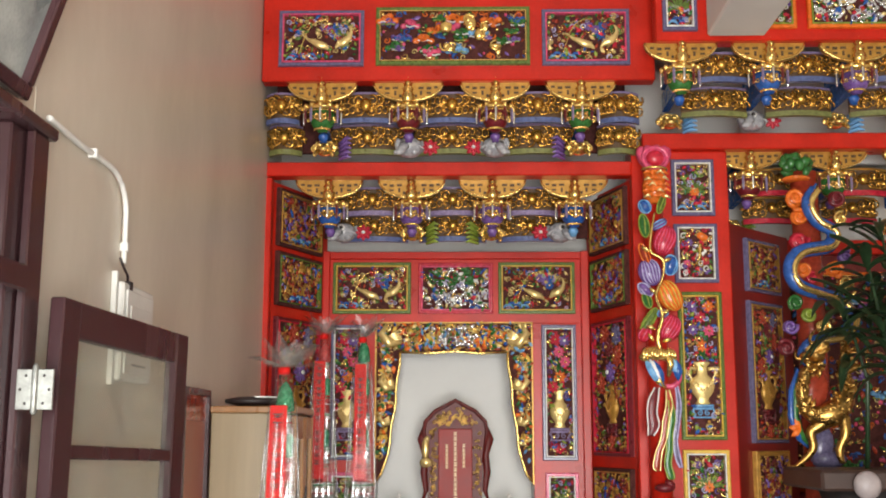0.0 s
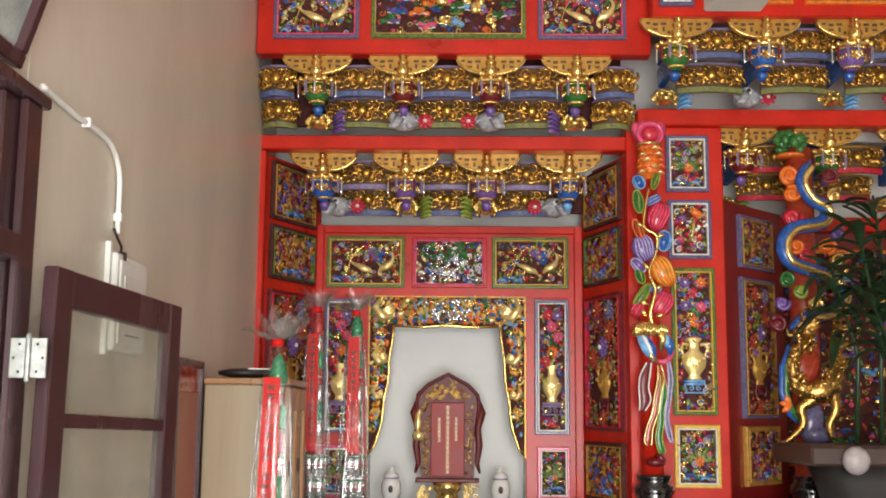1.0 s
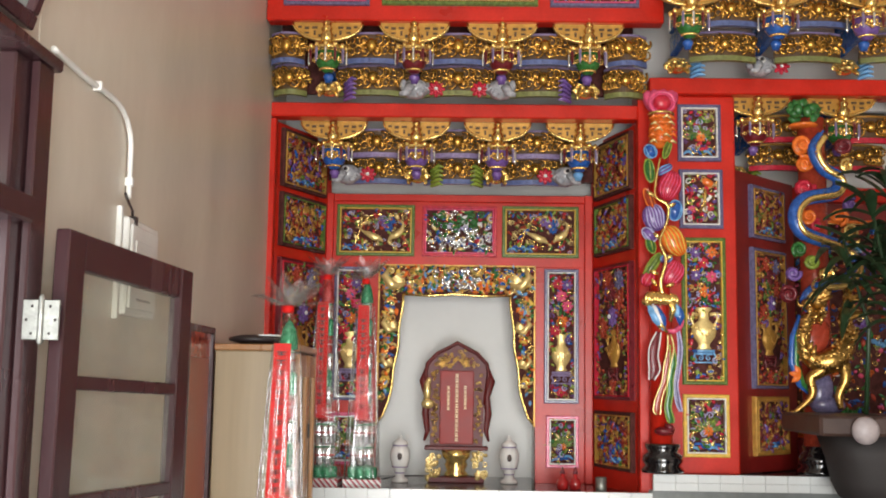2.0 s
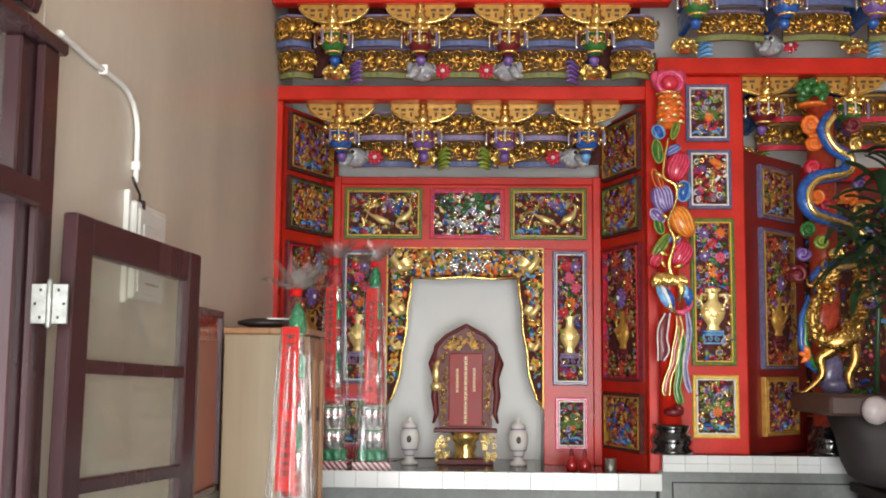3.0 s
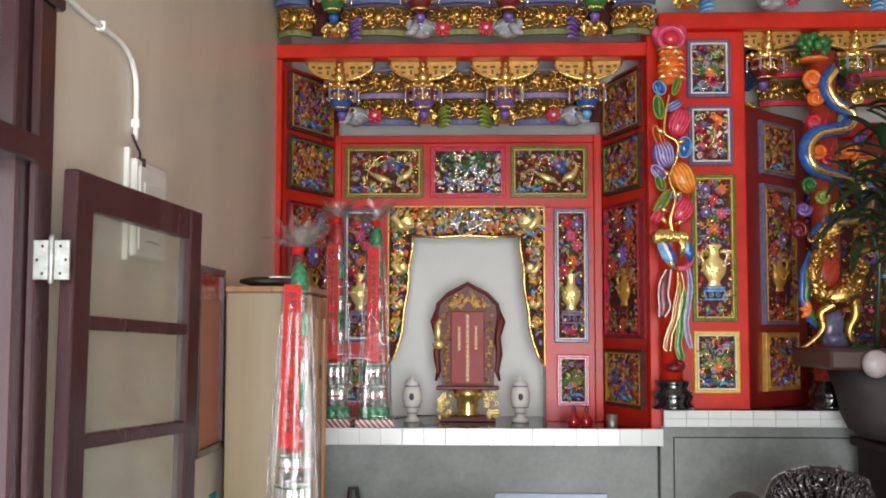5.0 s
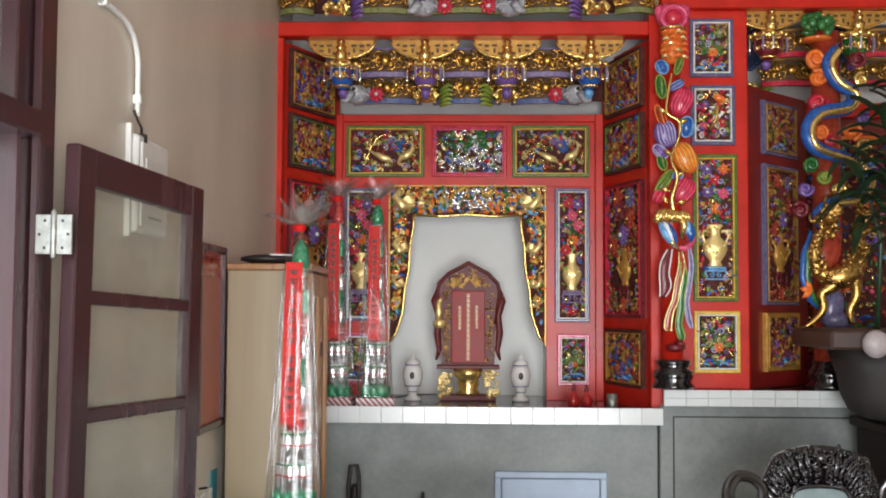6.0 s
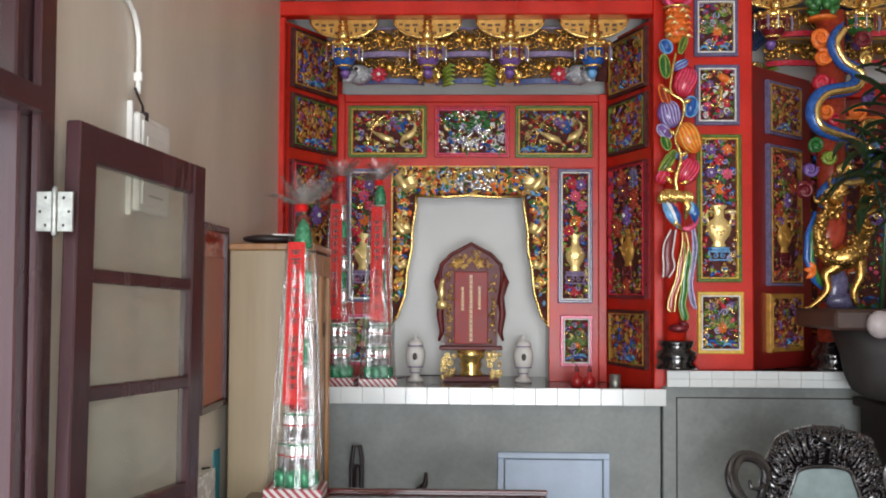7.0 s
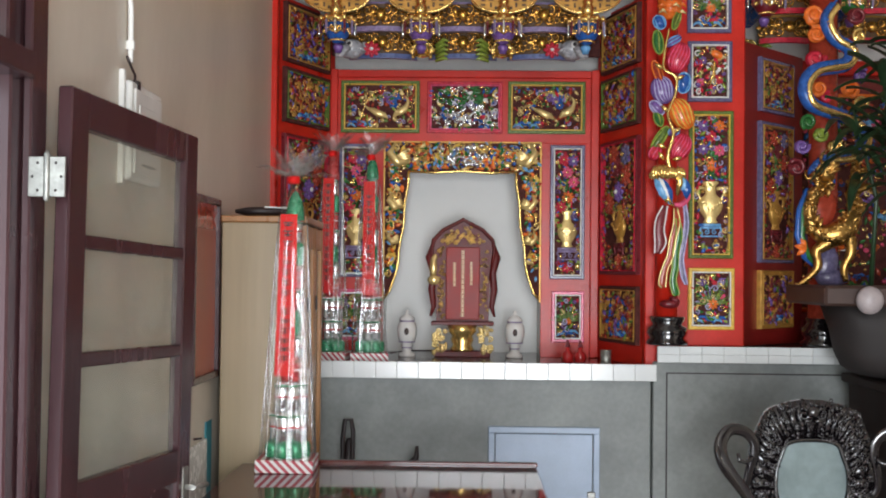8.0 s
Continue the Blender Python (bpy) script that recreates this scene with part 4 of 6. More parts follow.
for sx in (-1, 1):
    for (x, z, s) in ((0.36, 2.26, 0.15), (0.375, 2.0, 0.11), (0.385, 1.80, 0.09)):
        g = Shape()
        g.tube([(sx * (x - 0.4 * s), -0.02, z - 0.2 * s), (sx * x, -0.035, z - 0.25 * s), (sx * (x + 0.3 * s), -0.03, z + 0.1 * s), (sx * (x + 0.1 * s), -0.025, z + 0.5 * s)], [0.1 * s, 0.2 * s, 0.16 * s, 0.03 * s], 7)
        for i in range(4):
            g.leaf((sx * (x + 0.1 * s), -0.04, z - 0.1 * s), 0.6 * s, 0.13 * s, 2.5 + 0.22 * i if sx > 0 else math.pi - 2.5 - 0.22 * i, 0.006)
        part("gilded_bird", g, PALEGOLD, nf)
    for x, z, m in ((0.24, 2.25, GREEN), (0.21, 2.29, GREEN), (0.37, 2.1, BLUE), (0.375, 1.92, ORANGE), (0.39, 1.70, YELLOW)):
        flower(nf, sx * x, z, 0.028, m, -0.01)

# ---- gilded brackets ----
def fan_outline(r, h):
    return [(-r, 0.0)] + [(r * math.cos(a), -h * math.sin(a)) for a in [math.pi - math.pi * i / 14 for i in range(1, 14)]] + [(r, 0.0)]


FAN = Shape(False).plate(fan_outline(0.178, 0.098), -0.012, 0.012)
FANRIM = Shape().tube([(x, -0.013, z) for x, z in fan_outline(0.175, 0.095)[:]], 0.006, 5)
slots = Shape(False)
for sx in (-1, 1):
    for x, z, a, b in ((0.065, -0.028, 0.014, 0.006), (0.065, -0.055, 0.006, 0.012), (0.105, -0.03, 0.012, 0.007), (0.105, -0.055, 0.012, 0.005), (0.14, -0.025, 0.010, 0.006), (0.04, -0.07, 0.006, 0.008)):
        slots.box(sx * x - a, sx * x + a, -0.0145, -0.010, z - b, z + b, c=0.001)
FINIAL = Shape().lathe([(0.004, 0.03), (0.016, 0.015), (0.012, 0.0), (0.024, -0.012), (0.018, -0.028), (0.03, -0.04), (0.022, -0.058), (0.034, -0.072), (0.03, -0.10), (0.018, -0.12)], (0, -0.035, 0), 8)
for i in range(3):
    FINIAL.ball((0.0, -0.062, -0.02 - 0.03 * i), (0.012, 0.010, 0.013), 6, 4)
CANOPY = Shape().lathe([(0.03, -0.095), (0.05, -0.105), (0.088, -0.125), (0.094, -0.14), (0.080, -0.146)], (0, 0.02, 0), 12)
for i in range(12):
    a = 2 * math.pi * i / 12
    CANOPY.ball((0.09 * math.cos(a), 0.02 + 0.09 * math.sin(a), -0.128), (0.014, 0.014, 0.016), 6, 4)
POT = Shape().lathe([(0.060, -0.14), (0.066, -0.165), (0.064, -0.195), (0.052, -0.22), (0.030, -0.24), (0.022, -0.25)], (0, 0.025, 0), 12)
FOOT = Shape().lathe([(0.018, -0.245), (0.026, -0.252), (0.027, -0.265), (0.02, -0.275), (0.016, -0.29)], (0, 0.07, 0), 10)
TASSEL = Shape().lathe([(0.003, 0.0), (0.007, -0.012), (0.005, -0.022), (0.007, -0.032), (0.005, -0.062), (0.002, -0.074)], (0, 0, 0), 6)
CAMEO = Shape()
for i in range(22):
    a = math.pi * (1.02 + 0.96 * i / 21)
    for z_, q in ((-0.146, 0.068), (-0.236, 0.038)):
        CAMEO.ball((q * math.cos(a), 0.025 + q * math.sin(a), z_), (0.006, 0.006, 0.007), 5, 3)
    if i % 3 == 0:
        CAMEO.curl((0.068 * math.cos(a), 0.02 + 0.07 * math.sin(a), -0.19), 0.013, i, 1.2, 0.004)
for i, (x, z, q) in enumerate(((0, -0.18, 0.018), (-0.022, -0.175, 0.011), (0.022, -0.175, 0.011), (0, -0.205, 0.012), (-0.015, -0.198, 0.01), (0.016, -0.197, 0.01))):
    CAMEO.ball((x, -0.047, z), (q, 0.012, q * 0.9), 6, 4)
ARM = Shape(False).box(-0.022, 0.022, 0.0, 0.42, -0.10, -0.02, c=0.005).box(-0.02, 0.02, 0.06, 0.42, -0.22, -0.12, c=0.005)
ELEPHANT = Shape().ball((0, -0.02, 0.045), (0.05, 0.045, 0.04), 10, 6).ball((-0.04, -0.035, 0.055), (0.013, 0.014, 0.024), 8, 5).ball((0.045, -0.0, 0.055), (0.016, 0.02, 0.024), 8, 5).ball((0.02, -0.05, 0.02), (0.016, 0.014, 0.012), 7, 5)
ELEPHANT.tube([(-0.015, -0.055, 0.045), (-0.02, -0.075, 0.03), (-0.03, -0.085, 0.01), (-0.05, -0.09, 0.006)], [0.02, 0.017, 0.013, 0.008], 7)
ELEPHANT.curl((0.03, -0.05, 0.03), 0.018, 0, 1.2, 0.005)
LION = Shape().ball((0, -0.035, 0.034), (0.034, 0.036, 0.026), 10, 6).ball((-0.014, -0.070, 0.044), (0.010, 0.008, 0.009), 6, 4).ball((0.014, -0.070, 0.044), (0.010, 0.008, 0.009), 6, 4)
for i in range(11):
    a = math.pi * (0.05 + 0.09 * i)
    LION.curl((0.036 * math.cos(a), -0.040, 0.030 + 0.030 * math.sin(a)), 0.011, 2.1 * i, 1.3, 0.005)
for sx in (-1, 1):
    LION.tube([(sx * 0.022, -0.05, 0.022), (sx * 0.032, -0.065, 0.008), (sx * 0.030, -0.075, 0.0)], [0.010, 0.009, 0.006], 6)
LION.ball((0, -0.074, 0.026), (0.018, 0.014, 0.012), 6, 4)
PLUME = Shape()
for i in range(5):
    PLUME.tube([(0.0, 0.0, 0.015 * i), (0.03, -0.02, 0.018 * i + 0.008), (0.045, -0.03, 0.018 * i)], [0.007, 0.009, 0.003], 5)
M = {k: s.mesh(n_, m) for k, s, n_, m in (("fan", FAN, "fan", OCHRE), ("rim", FANRIM, "fan_rim", GOLD), ("slots", slots, "fretwork", BOARDBROWN), ("finial", FINIAL, "finial", GOLD), ("canopy", CANOPY, "canopy", GOLD), ("cameo", CAMEO, "cameo", GOLD), ("arm", ARM, "bracket_arm", BLUE), ("tassel", TASSEL, "tassel", SILVER), ("tassel2", TASSEL, "tassel", MAROON), ("tassel3", TASSEL, "tassel", LILAC), ("elephant", ELEPHANT, "elephant_head", ELEPHANTGREY), ("lion", LION, "lion_head", GOLD), ("eye", Shape().ball((-0.004, -0.064, 0.058), (0.015, 0.009, 0.014), 8, 5), "eye", WHITE), ("pupil", Shape().ball((-0.004, -0.071, 0.058), (0.008, 0.006, 0.008), 8, 5), "pupil", INK))}
POTS = {m.name: POT.mesh("lantern_pot", m) for m in (GREEN, MAROON, BLUE, PURPLE, ROSE)}
FEET = {m.name: FOOT.mesh("lotus_foot", m) for m in (PURPLE, BLUE, SKYBLUE)}
PLUMES = {m.name: PLUME.mesh("plume", m) for m in (PURPLE, SKYBLUE, LIME)}


def bracket(x, y, z, back, pot, foot, head, flip, plume, shift=0.0, drop=0.355):
    """A gilded bracket: fan, finial, lantern pot and an animal head further back on the ledge."""
    b = thing("bracket_cluster", (x, y, z), "gilded roof bracket with a painted lantern pot and tassels", "bracket", "brackets under the eaves")
    f = part("fan", M["fan"], OCHRE, b)
    part("fan_rim", M["rim"], GOLD, f)
    tagged(part("fretwork", M["slots"], BOARDBROWN, f), kind="stuff")
    part("finial", M["finial"], GOLD, b)
    part("bracket_arm", M["arm"], BLUE, b)
    part("canopy", M["canopy"], GOLD, b)
    p = part("lantern_pot", POTS[pot.name], pot, b)
    tagged(part("cameo", M["cameo"], GOLD, p), kind="stuff")
    part("lotus_foot", FEET[foot.name], foot, b)
    for i in range(7):
        a = math.pi * (1 + i / 6)
        k = ("tassel", "tassel2", "tassel3")[i % 3]
        part("tassel", M[k], SILVER, b, at=(0.094 * math.cos(a), 0.02 + 0.094 * math.sin(a), -0.142))
    h = part("elephant_head" if head == "elephant" else "lion_head", M[head], GOLD, b, at=pose(shift * flip, back - 0.055, -drop) @ Matrix.Diagonal((1.45 * flip, 1.45, 1.35, 1)))
    if head == "elephant":
        flower(h, 0.075, 0.045, 0.032, ROSE, -0.02, WHITE)
        part("eye", M["eye"], WHITE, h)
        part("pupil", M["pupil"], INK, h)
    else:
        part("plume", PLUMES[plume.name], plume, h, at=(0.05, -0.02, 0.0))
    return b


def scroll_board(x, y, z, w, h, bow, trim, trim2):
    """A bowed gilded openwork board with a boss, over a painted edge."""
    b = thing("scroll_board", (x, y, z), "bowed gilded openwork scroll board with painted edges", "scroll board", "scroll boards between brackets")

    def by(u):
        return -bow * (1 - (2 * u / w) ** 2)

    n = 12
    for nm, z0, z1, d, m in (("board", 0, h, 0.0, BOARDBROWN), ("lower_edge", -0.026, 0.0, -0.008, trim), ("upper_edge", h, h + 0.010, -0.006, trim2)):
        s = Shape(False)
        vs, fs = [], []
        for i in range(n + 1):
            u = -w / 2 + w * i / n
            vs += [(u, by(u) + d, z0), (u, by(u) + d, z1), (u, by(u) + 0.02, z1), (u, by(u) + 0.02, z0)]
        for i in range(n):
            for j in range(4):
                fs.append((i * 4 + j, i * 4 + (j + 1) % 4, i * 4 + 4 + (j + 1) % 4, i * 4 + 4 + j))
        fs += [(0, 1, 2, 3), (n * 4 + 3, n * 4 + 2, n * 4 + 1, n * 4)]
        part(nm, s.add(vs, fs), m, b)
    r = random.Random(int(w * 1000))
    g = Shape()
    for i in range(11):
        u = -w / 2 + w * (i + 0.5) / 11
        if abs(u) < 0.03:
            continue
        for zz, hand in ((0.30, 1), (0.72, -1)):
            g.curl((u, by(u) - 0.012, h * zz), h * 0.25, r.uniform(0, 6.28), 1.3, 0.0062, hand, 4, 11)
        g.leaf((u, by(u) - 0.008, h * 0.5), 0.04, 0.022, r.uniform(0, 6.28), 0.006)
    tagged(part("gold_scrollwork", g, DEEPGOLD, b), kind="stuff")
    o = Shape().ball((0, by(0) - 0.014, h * 0.52), (0.030, 0.024, h * 0.30), 10, 6)
    for sx in (-1, 1):
        o.curl((sx * 0.03, by(0) - 0.014, h * 0.5), 0.022, 1.57, 1.2, 0.006, sx)
    part("boss", o, DEEPGOLD, b)


P4 = ((GREEN, BLUE, "lion", 1, PURPLE), (MAROON, PURPLE, "elephant", 1, PURPLE), (MAROON, PURPLE, "elephant", -1, PURPLE), (GREEN, PURPLE, "lion", -1, PURPLE))
for x, q in zip((-0.655, -0.22, 0.22, 0.65), P4):
    bracket(x, 4.20, 3.474, 0.235, q[0], q[1], q[2], q[3], q[4], drop=0.357)
Q4 = ((BLUE, PURPLE, "elephant", 1, LIME), (PURPLE, PURPLE, "lion", 1, LIME), (PURPLE, PURPLE, "lion", -1, LIME), (BLUE, SKYBLUE, "elephant", -1, LIME))
for x, q in zip((-0.65, -0.215, 0.21, 0.64), Q4):
    bracket(x, 4.52, 3.045, 0.29, q[0], q[1], q[2], q[3], q[4], shift=0.055 if q[2] == "elephant" else 0.0, drop=0.303)
C4 = ((GREEN, BLUE, "lion", 1, SKYBLUE), (BLUE, BLUE, "elephant", 1, SKYBLUE), (PURPLE, BLUE, "lion", 1, SKYBLUE), (GREEN, BLUE, "elephant", -1, SKYBLUE), (BLUE, BLUE, "lion", 1, SKYBLUE))
for i, q in enumerate(C4):
    bracket(1.117 + 0.425 * i, 4.00, 3.602, 0.445, q[0], q[1], q[2], q[3], q[4], drop=0.346)
for i, q in enumerate(((MAROON, PURPLE, "lion", 1, LIME), (GREEN, PURPLE, "elephant", 1, LIME), (MAROON, PURPLE, "lion", 1, LIME))):
    bracket(1.54 + 0.435 * i, 4.44, 3.176, 0.55, q[0], q[1], q[2], q[3], q[4], drop=0.368)
for x, w_ in ((-0.868, 0.17), (-0.437, 0.37), (0.0, 0.37), (0.435, 0.37), (0.855, 0.20)):
    scroll_board(x, 4.29, 3.306, w_, 0.124, 0.05, BANDBLUE, LILAC)
    scroll_board(x, 4.40, 3.172, w_, 0.122, 0.05, BANDGREEN, LILAC)
for x, w_ in ((-0.432, 0.37), (0.0, 0.37), (0.425, 0.37)):
    scroll_board(x, 4.68, 2.906, w_, 0.118, 0.05, LILAC, LILAC)
    scroll_board(x, 4.82, 2.790, w_, 0.118, 0.05, BANDBLUE, LILAC)
for i in range(4):
    scroll_board(1.33 + 0.425 * i, 4.12, 3.462, 0.33, 0.115, 0.04, BANDBLUE, LILAC)
    scroll_board(1.33 + 0.425 * i, 4.26, 3.330, 0.33, 0.115, 0.04, BANDGREEN, LILAC)
for i in range(2):
    scroll_board(1.74 + 0.435 * i, 4.62, 3.0, 0.29, 0.11, 0.04, ROSE, OCHRE)
    scroll_board(1.74 + 0.435 * i, 4.80, 2.885, 0.29, 0.11, 0.04, ROSE, OCHRE)

# ---- garland pillar ----
gp = thing("garland_pillar", (1.02, 4.31, 1.305), "carved painted pillar of lotus, birds and ribbons on a black base", "carved pillar")
part("pedestal", Shape().lathe([(0.10, 0.018), (0.105, 0.03), (0.085, 0.05), (0.10, 0.075), (0.095, 0.10), (0.07, 0.115), (0.085, 0.14), (0.085, 0.155)], (0, 0, -0.052), 18), BLACKWOOD, gp, "black turned base")
part("shaft", Shape().lathe([(0.055, 0.09), (0.05, 0.9), (0.05, 1.75)], (0, 0.03, 0), 14), RED, gp)
lotus = Shape()
for i in range(9):
    a = 2 * math.pi * i / 9
    lotus.ball((0.05 * math.cos(a), -0.03 + 0.03 * math.sin(a), 1.80), (0.035, 0.022, 0.06), 8, 6, (0, 28 * math.cos(a), 0))
lo = part("lotus", lotus, PINK, gp)
part("lotus_heart", Shape().ball((0, -0.075, 1.785), (0.045, 0.025, 0.04), 12, 7), ROSE, lo)
part("lotus_petal", Shape().tube([(0.062 * math.cos(a), -0.075, 1.785 + 0.055 * math.sin(a)) for a in [2 * math.pi * i / 16 for i in range(17)]], 0.010, 6), PINK, lo)
urn = Shape().lathe([(0.046, 1.56), (0.056, 1.60), (0.060, 1.65), (0.05, 1.70), (0.056, 1.725)], (0, -0.03, 0), 14)
u_ = part("urn", urn, ORANGE, gp)
r_ = random.Random(17)
for k in range(5):
    for q in range(4):
        x = -0.045 + 0.03 * q + r_.uniform(-0.006, 0.006)
        part("ruffle", Shape().tube([(x - 0.02, -0.075 - 0.02 * math.cos(x * 22), 1.58 + 0.03 * k), (x, -0.087 - 0.02 * math.cos(x * 22), 1.59 + 0.03 * k + r_.uniform(-0.004, 0.004)), (x + 0.02, -0.075 - 0.02 * math.cos(x * 22), 1.578 + 0.03 * k)], [0.004, 0.009, 0.004], 6), ORANGE if (k + q) % 3 else PALEGOLD, u_)
part("collar", Shape().tube([(0.062 * math.cos(a), -0.03 + 0.062 * math.sin(a), 1.735) for a in [math.pi + math.pi * i / 8 for i in range(9)]], 0.008, 5), GOLD, gp)


def petal(parent, x, z, w, h, angle, mat, line, ribs, depth=0.034, y=-0.07):
    """A swelling painted petal or leaf with lighter raised ribs along it."""
    o = part("petal" if ribs > 2 else "leaf", Shape().ball((0, 0, 0), (w / 2, depth, h / 2), 14, 9), mat, parent, at=(x, y, z, 0, angle, 0))
    for i in range(ribs):
        u = (-0.72 + 1.44 * i / (ribs - 1)) if ribs > 1 else 0.0
        pts = []
        for k in range(9):
            v = -0.86 + 1.72 * k / 8
            c = math.sqrt(max(0.0, 1 - v * v))
            pts.append((0.5 * w * u * c + 0.05 * w * math.sin(3 * v), -depth * c * math.sqrt(max(0.0, 1 - u * u)) - 0.003, 0.5 * h * v))
        part("rib", Shape().tube(pts, [0.001, 0.0026, 0.0034, 0.004, 0.004, 0.004, 0.0034, 0.0026, 0.001], 5), line, o)
    if ribs <= 2:
        part("edge", Shape().tube([(0.5 * w * math.cos(a), -0.010, 0.5 * h * math.sin(a)) for a in [2 * math.pi * k / 18 for k in range(19)]], 0.0045, 5), line, o)


# along the stem from the urn down to the bird
for x, z, w, h, a, m, ln, ribs in (
        (-0.060, 1.535, 0.052, 0.062, -35, BLUE, SKYBLUE, 2), (0.022, 1.545, 0.030, 0.085, 18, OLIVE, LIME, 1),
        (-0.066, 1.438, 0.044, 0.105, -8, GREEN, LIME, 1), (0.010, 1.445, 0.040, 0.080, 55, PURPLE, SKYBLUE, 3),
        (0.034, 1.365, 0.105, 0.140, 14, ROSE, PINK, 6), (-0.066, 1.290, 0.036, 0.110, -22, RUST, ORANGE, 1),
        (-0.042, 1.205, 0.105, 0.125, -24, PURPLE, LILACLINE, 6), (0.058, 1.240, 0.062, 0.090, 6, BLUE, SKYBLUE, 2),
        (0.050, 1.090, 0.105, 0.150, -32, ORANGE, YELLOW, 5), (-0.070, 1.118, 0.046, 0.075, -48, PURPLE, LILACLINE, 2),
        (-0.062, 1.065, 0.038, 0.070, -20, GREEN, LIME, 1), (0.010, 1.000, 0.060, 0.040, 8, PURPLE, SKYBLUE, 3),
        (0.042, 0.930, 0.105, 0.125, 22, ROSE, PINK, 6), (-0.056, 0.965, 0.042, 0.130, 32, OLIVE, LIME, 2),
        (-0.080, 0.900, 0.060, 0.070, 20, ROSE, PINK, 3)):
    petal(gp, x, z, w * 1.12, h * 1.12, a, m, ln, ribs)
part("gold_stem", Shape().tube(*spline([(-0.016, -0.10, 1.50), (-0.040, -0.112, 1.38), (-0.042, -0.115, 1.30), (0.014, -0.118, 1.26), (0.012, -0.118, 1.18), (-0.024, -0.115, 1.08), (0.004, -0.118, 0.99), (-0.022, -0.115, 0.88), (-0.005, -0.11, 0.80)], [0.005, 0.006, 0.006, 0.008, 0.006, 0.007, 0.009, 0.010, 0.012]), 7), GOLD, gp)
for x, z, a in ((-0.045, 1.30, 2.6), (0.012, 1.25, 0.4), (-0.02, 1.09, 2.4), (0.0, 0.99, 0.6), (-0.03, 0.92, 2.8), (0.0, 0.86, 0.3), (-0.04, 0.86, 2.2)):
    part("gold_leaf", Shape().leaf((x, -0.112, z), 0.05, 0.022, a, 0.012), GOLD, gp)
ph = Shape().ball((-0.030, -0.10, 0.805), (0.070, 0.045, 0.034), 12, 7, (0, 12, 0)).ball((-0.090, -0.115, 0.785), (0.026, 0.026, 0.022), 9, 6)
for i in range(12):
    ph.leaf((-0.085 + 0.012 * i, -0.135 + 0.012 * abs(i - 5) / 5, 0.83 - 0.004 * (i % 3)), 0.06, 0.022, -1.9 + 0.05 * i, 0.014)
ph.tube([(0.02, -0.12, 0.81), (0.035, -0.125, 0.75), (0.020, -0.125, 0.69)], [0.022, 0.018, 0.008], 7)
ph.tube([(-0.05, -0.10, 0.72), (-0.02, -0.11, 0.67), (0.01, -0.105, 0.64)], [0.012, 0.02, 0.008], 7)
part("gilded_bird", ph, GOLD, gp)
for i, (m, x, z, ln, a) in enumerate(((SKYBLUE, -0.085, 0.775, 0.15, -1.05), (WHITE, -0.062, 0.775, 0.13, -1.12), (BLUE, -0.045, 0.770, 0.13, -1.2), (SKYBLUE, 0.045, 0.79, 0.10, -1.35), (BLUE, 0.065, 0.77, 0.10, -1.5))):
    part("wing_feather", Shape().leaf((x, -0.10, z), ln, 0.045, a, 0.02), m, gp)
part("wing_edge", Shape().tube(*spline([(-0.01, -0.09, 0.655), (0.04, -0.10, 0.645), (0.078, -0.095, 0.675), (0.088, -0.085, 0.72)], [0.006, 0.013, 0.012, 0.005]), 7), PINK, gp)
for m, ln, wd, pts in (
        (MAROON, WHITE, 0.024, [(-0.030, 0.64), (-0.050, 0.58), (-0.058, 0.52), (-0.052, 0.46), (-0.066, 0.41)]),
        (RUST, PALEGOLD, 0.016, [(0.020, 0.63), (0.026, 0.56), (0.008, 0.48), (-0.004, 0.40), (-0.030, 0.33), (-0.040, 0.265), (-0.034, 0.245)]),
        (GREEN, LIME, 0.016, [(0.030, 0.58), (0.038, 0.50), (0.024, 0.42), (0.022, 0.35), (0.012, 0.28), (0.024, 0.225), (0.028, 0.205)]),
        (SLATE, LILACLINE, 0.010, [(0.062, 0.66), (0.072, 0.56), (0.060, 0.46), (0.050, 0.38), (0.062, 0.30), (0.076, 0.26)])):
    line, rad = spline([(x, -0.085 + 0.008 * math.sin(9 * z), z) for x, z in pts], [wd * 0.5] + [wd] * (len(pts) - 3) + [wd * 1.15, wd * 0.6])
    rb_ = part("ribbon", Shape().tube(line, rad, 10, 0.45), m, gp)
    for e in (-1, 1):
        part("piping", Shape().tube([(x + e * q * 0.95, y - 0.006, z) for (x, y, z), q in zip(line, rad)], 0.0042, 5), ln, rb_)
part("knot", Shape().ball((0.0, -0.06, 0.165), (0.05, 0.04, 0.022), 10, 6).ball((0.022, -0.075, 0.185), (0.028, 0.025, 0.016), 9, 6, (0, 30, 0)), MAROON, gp)

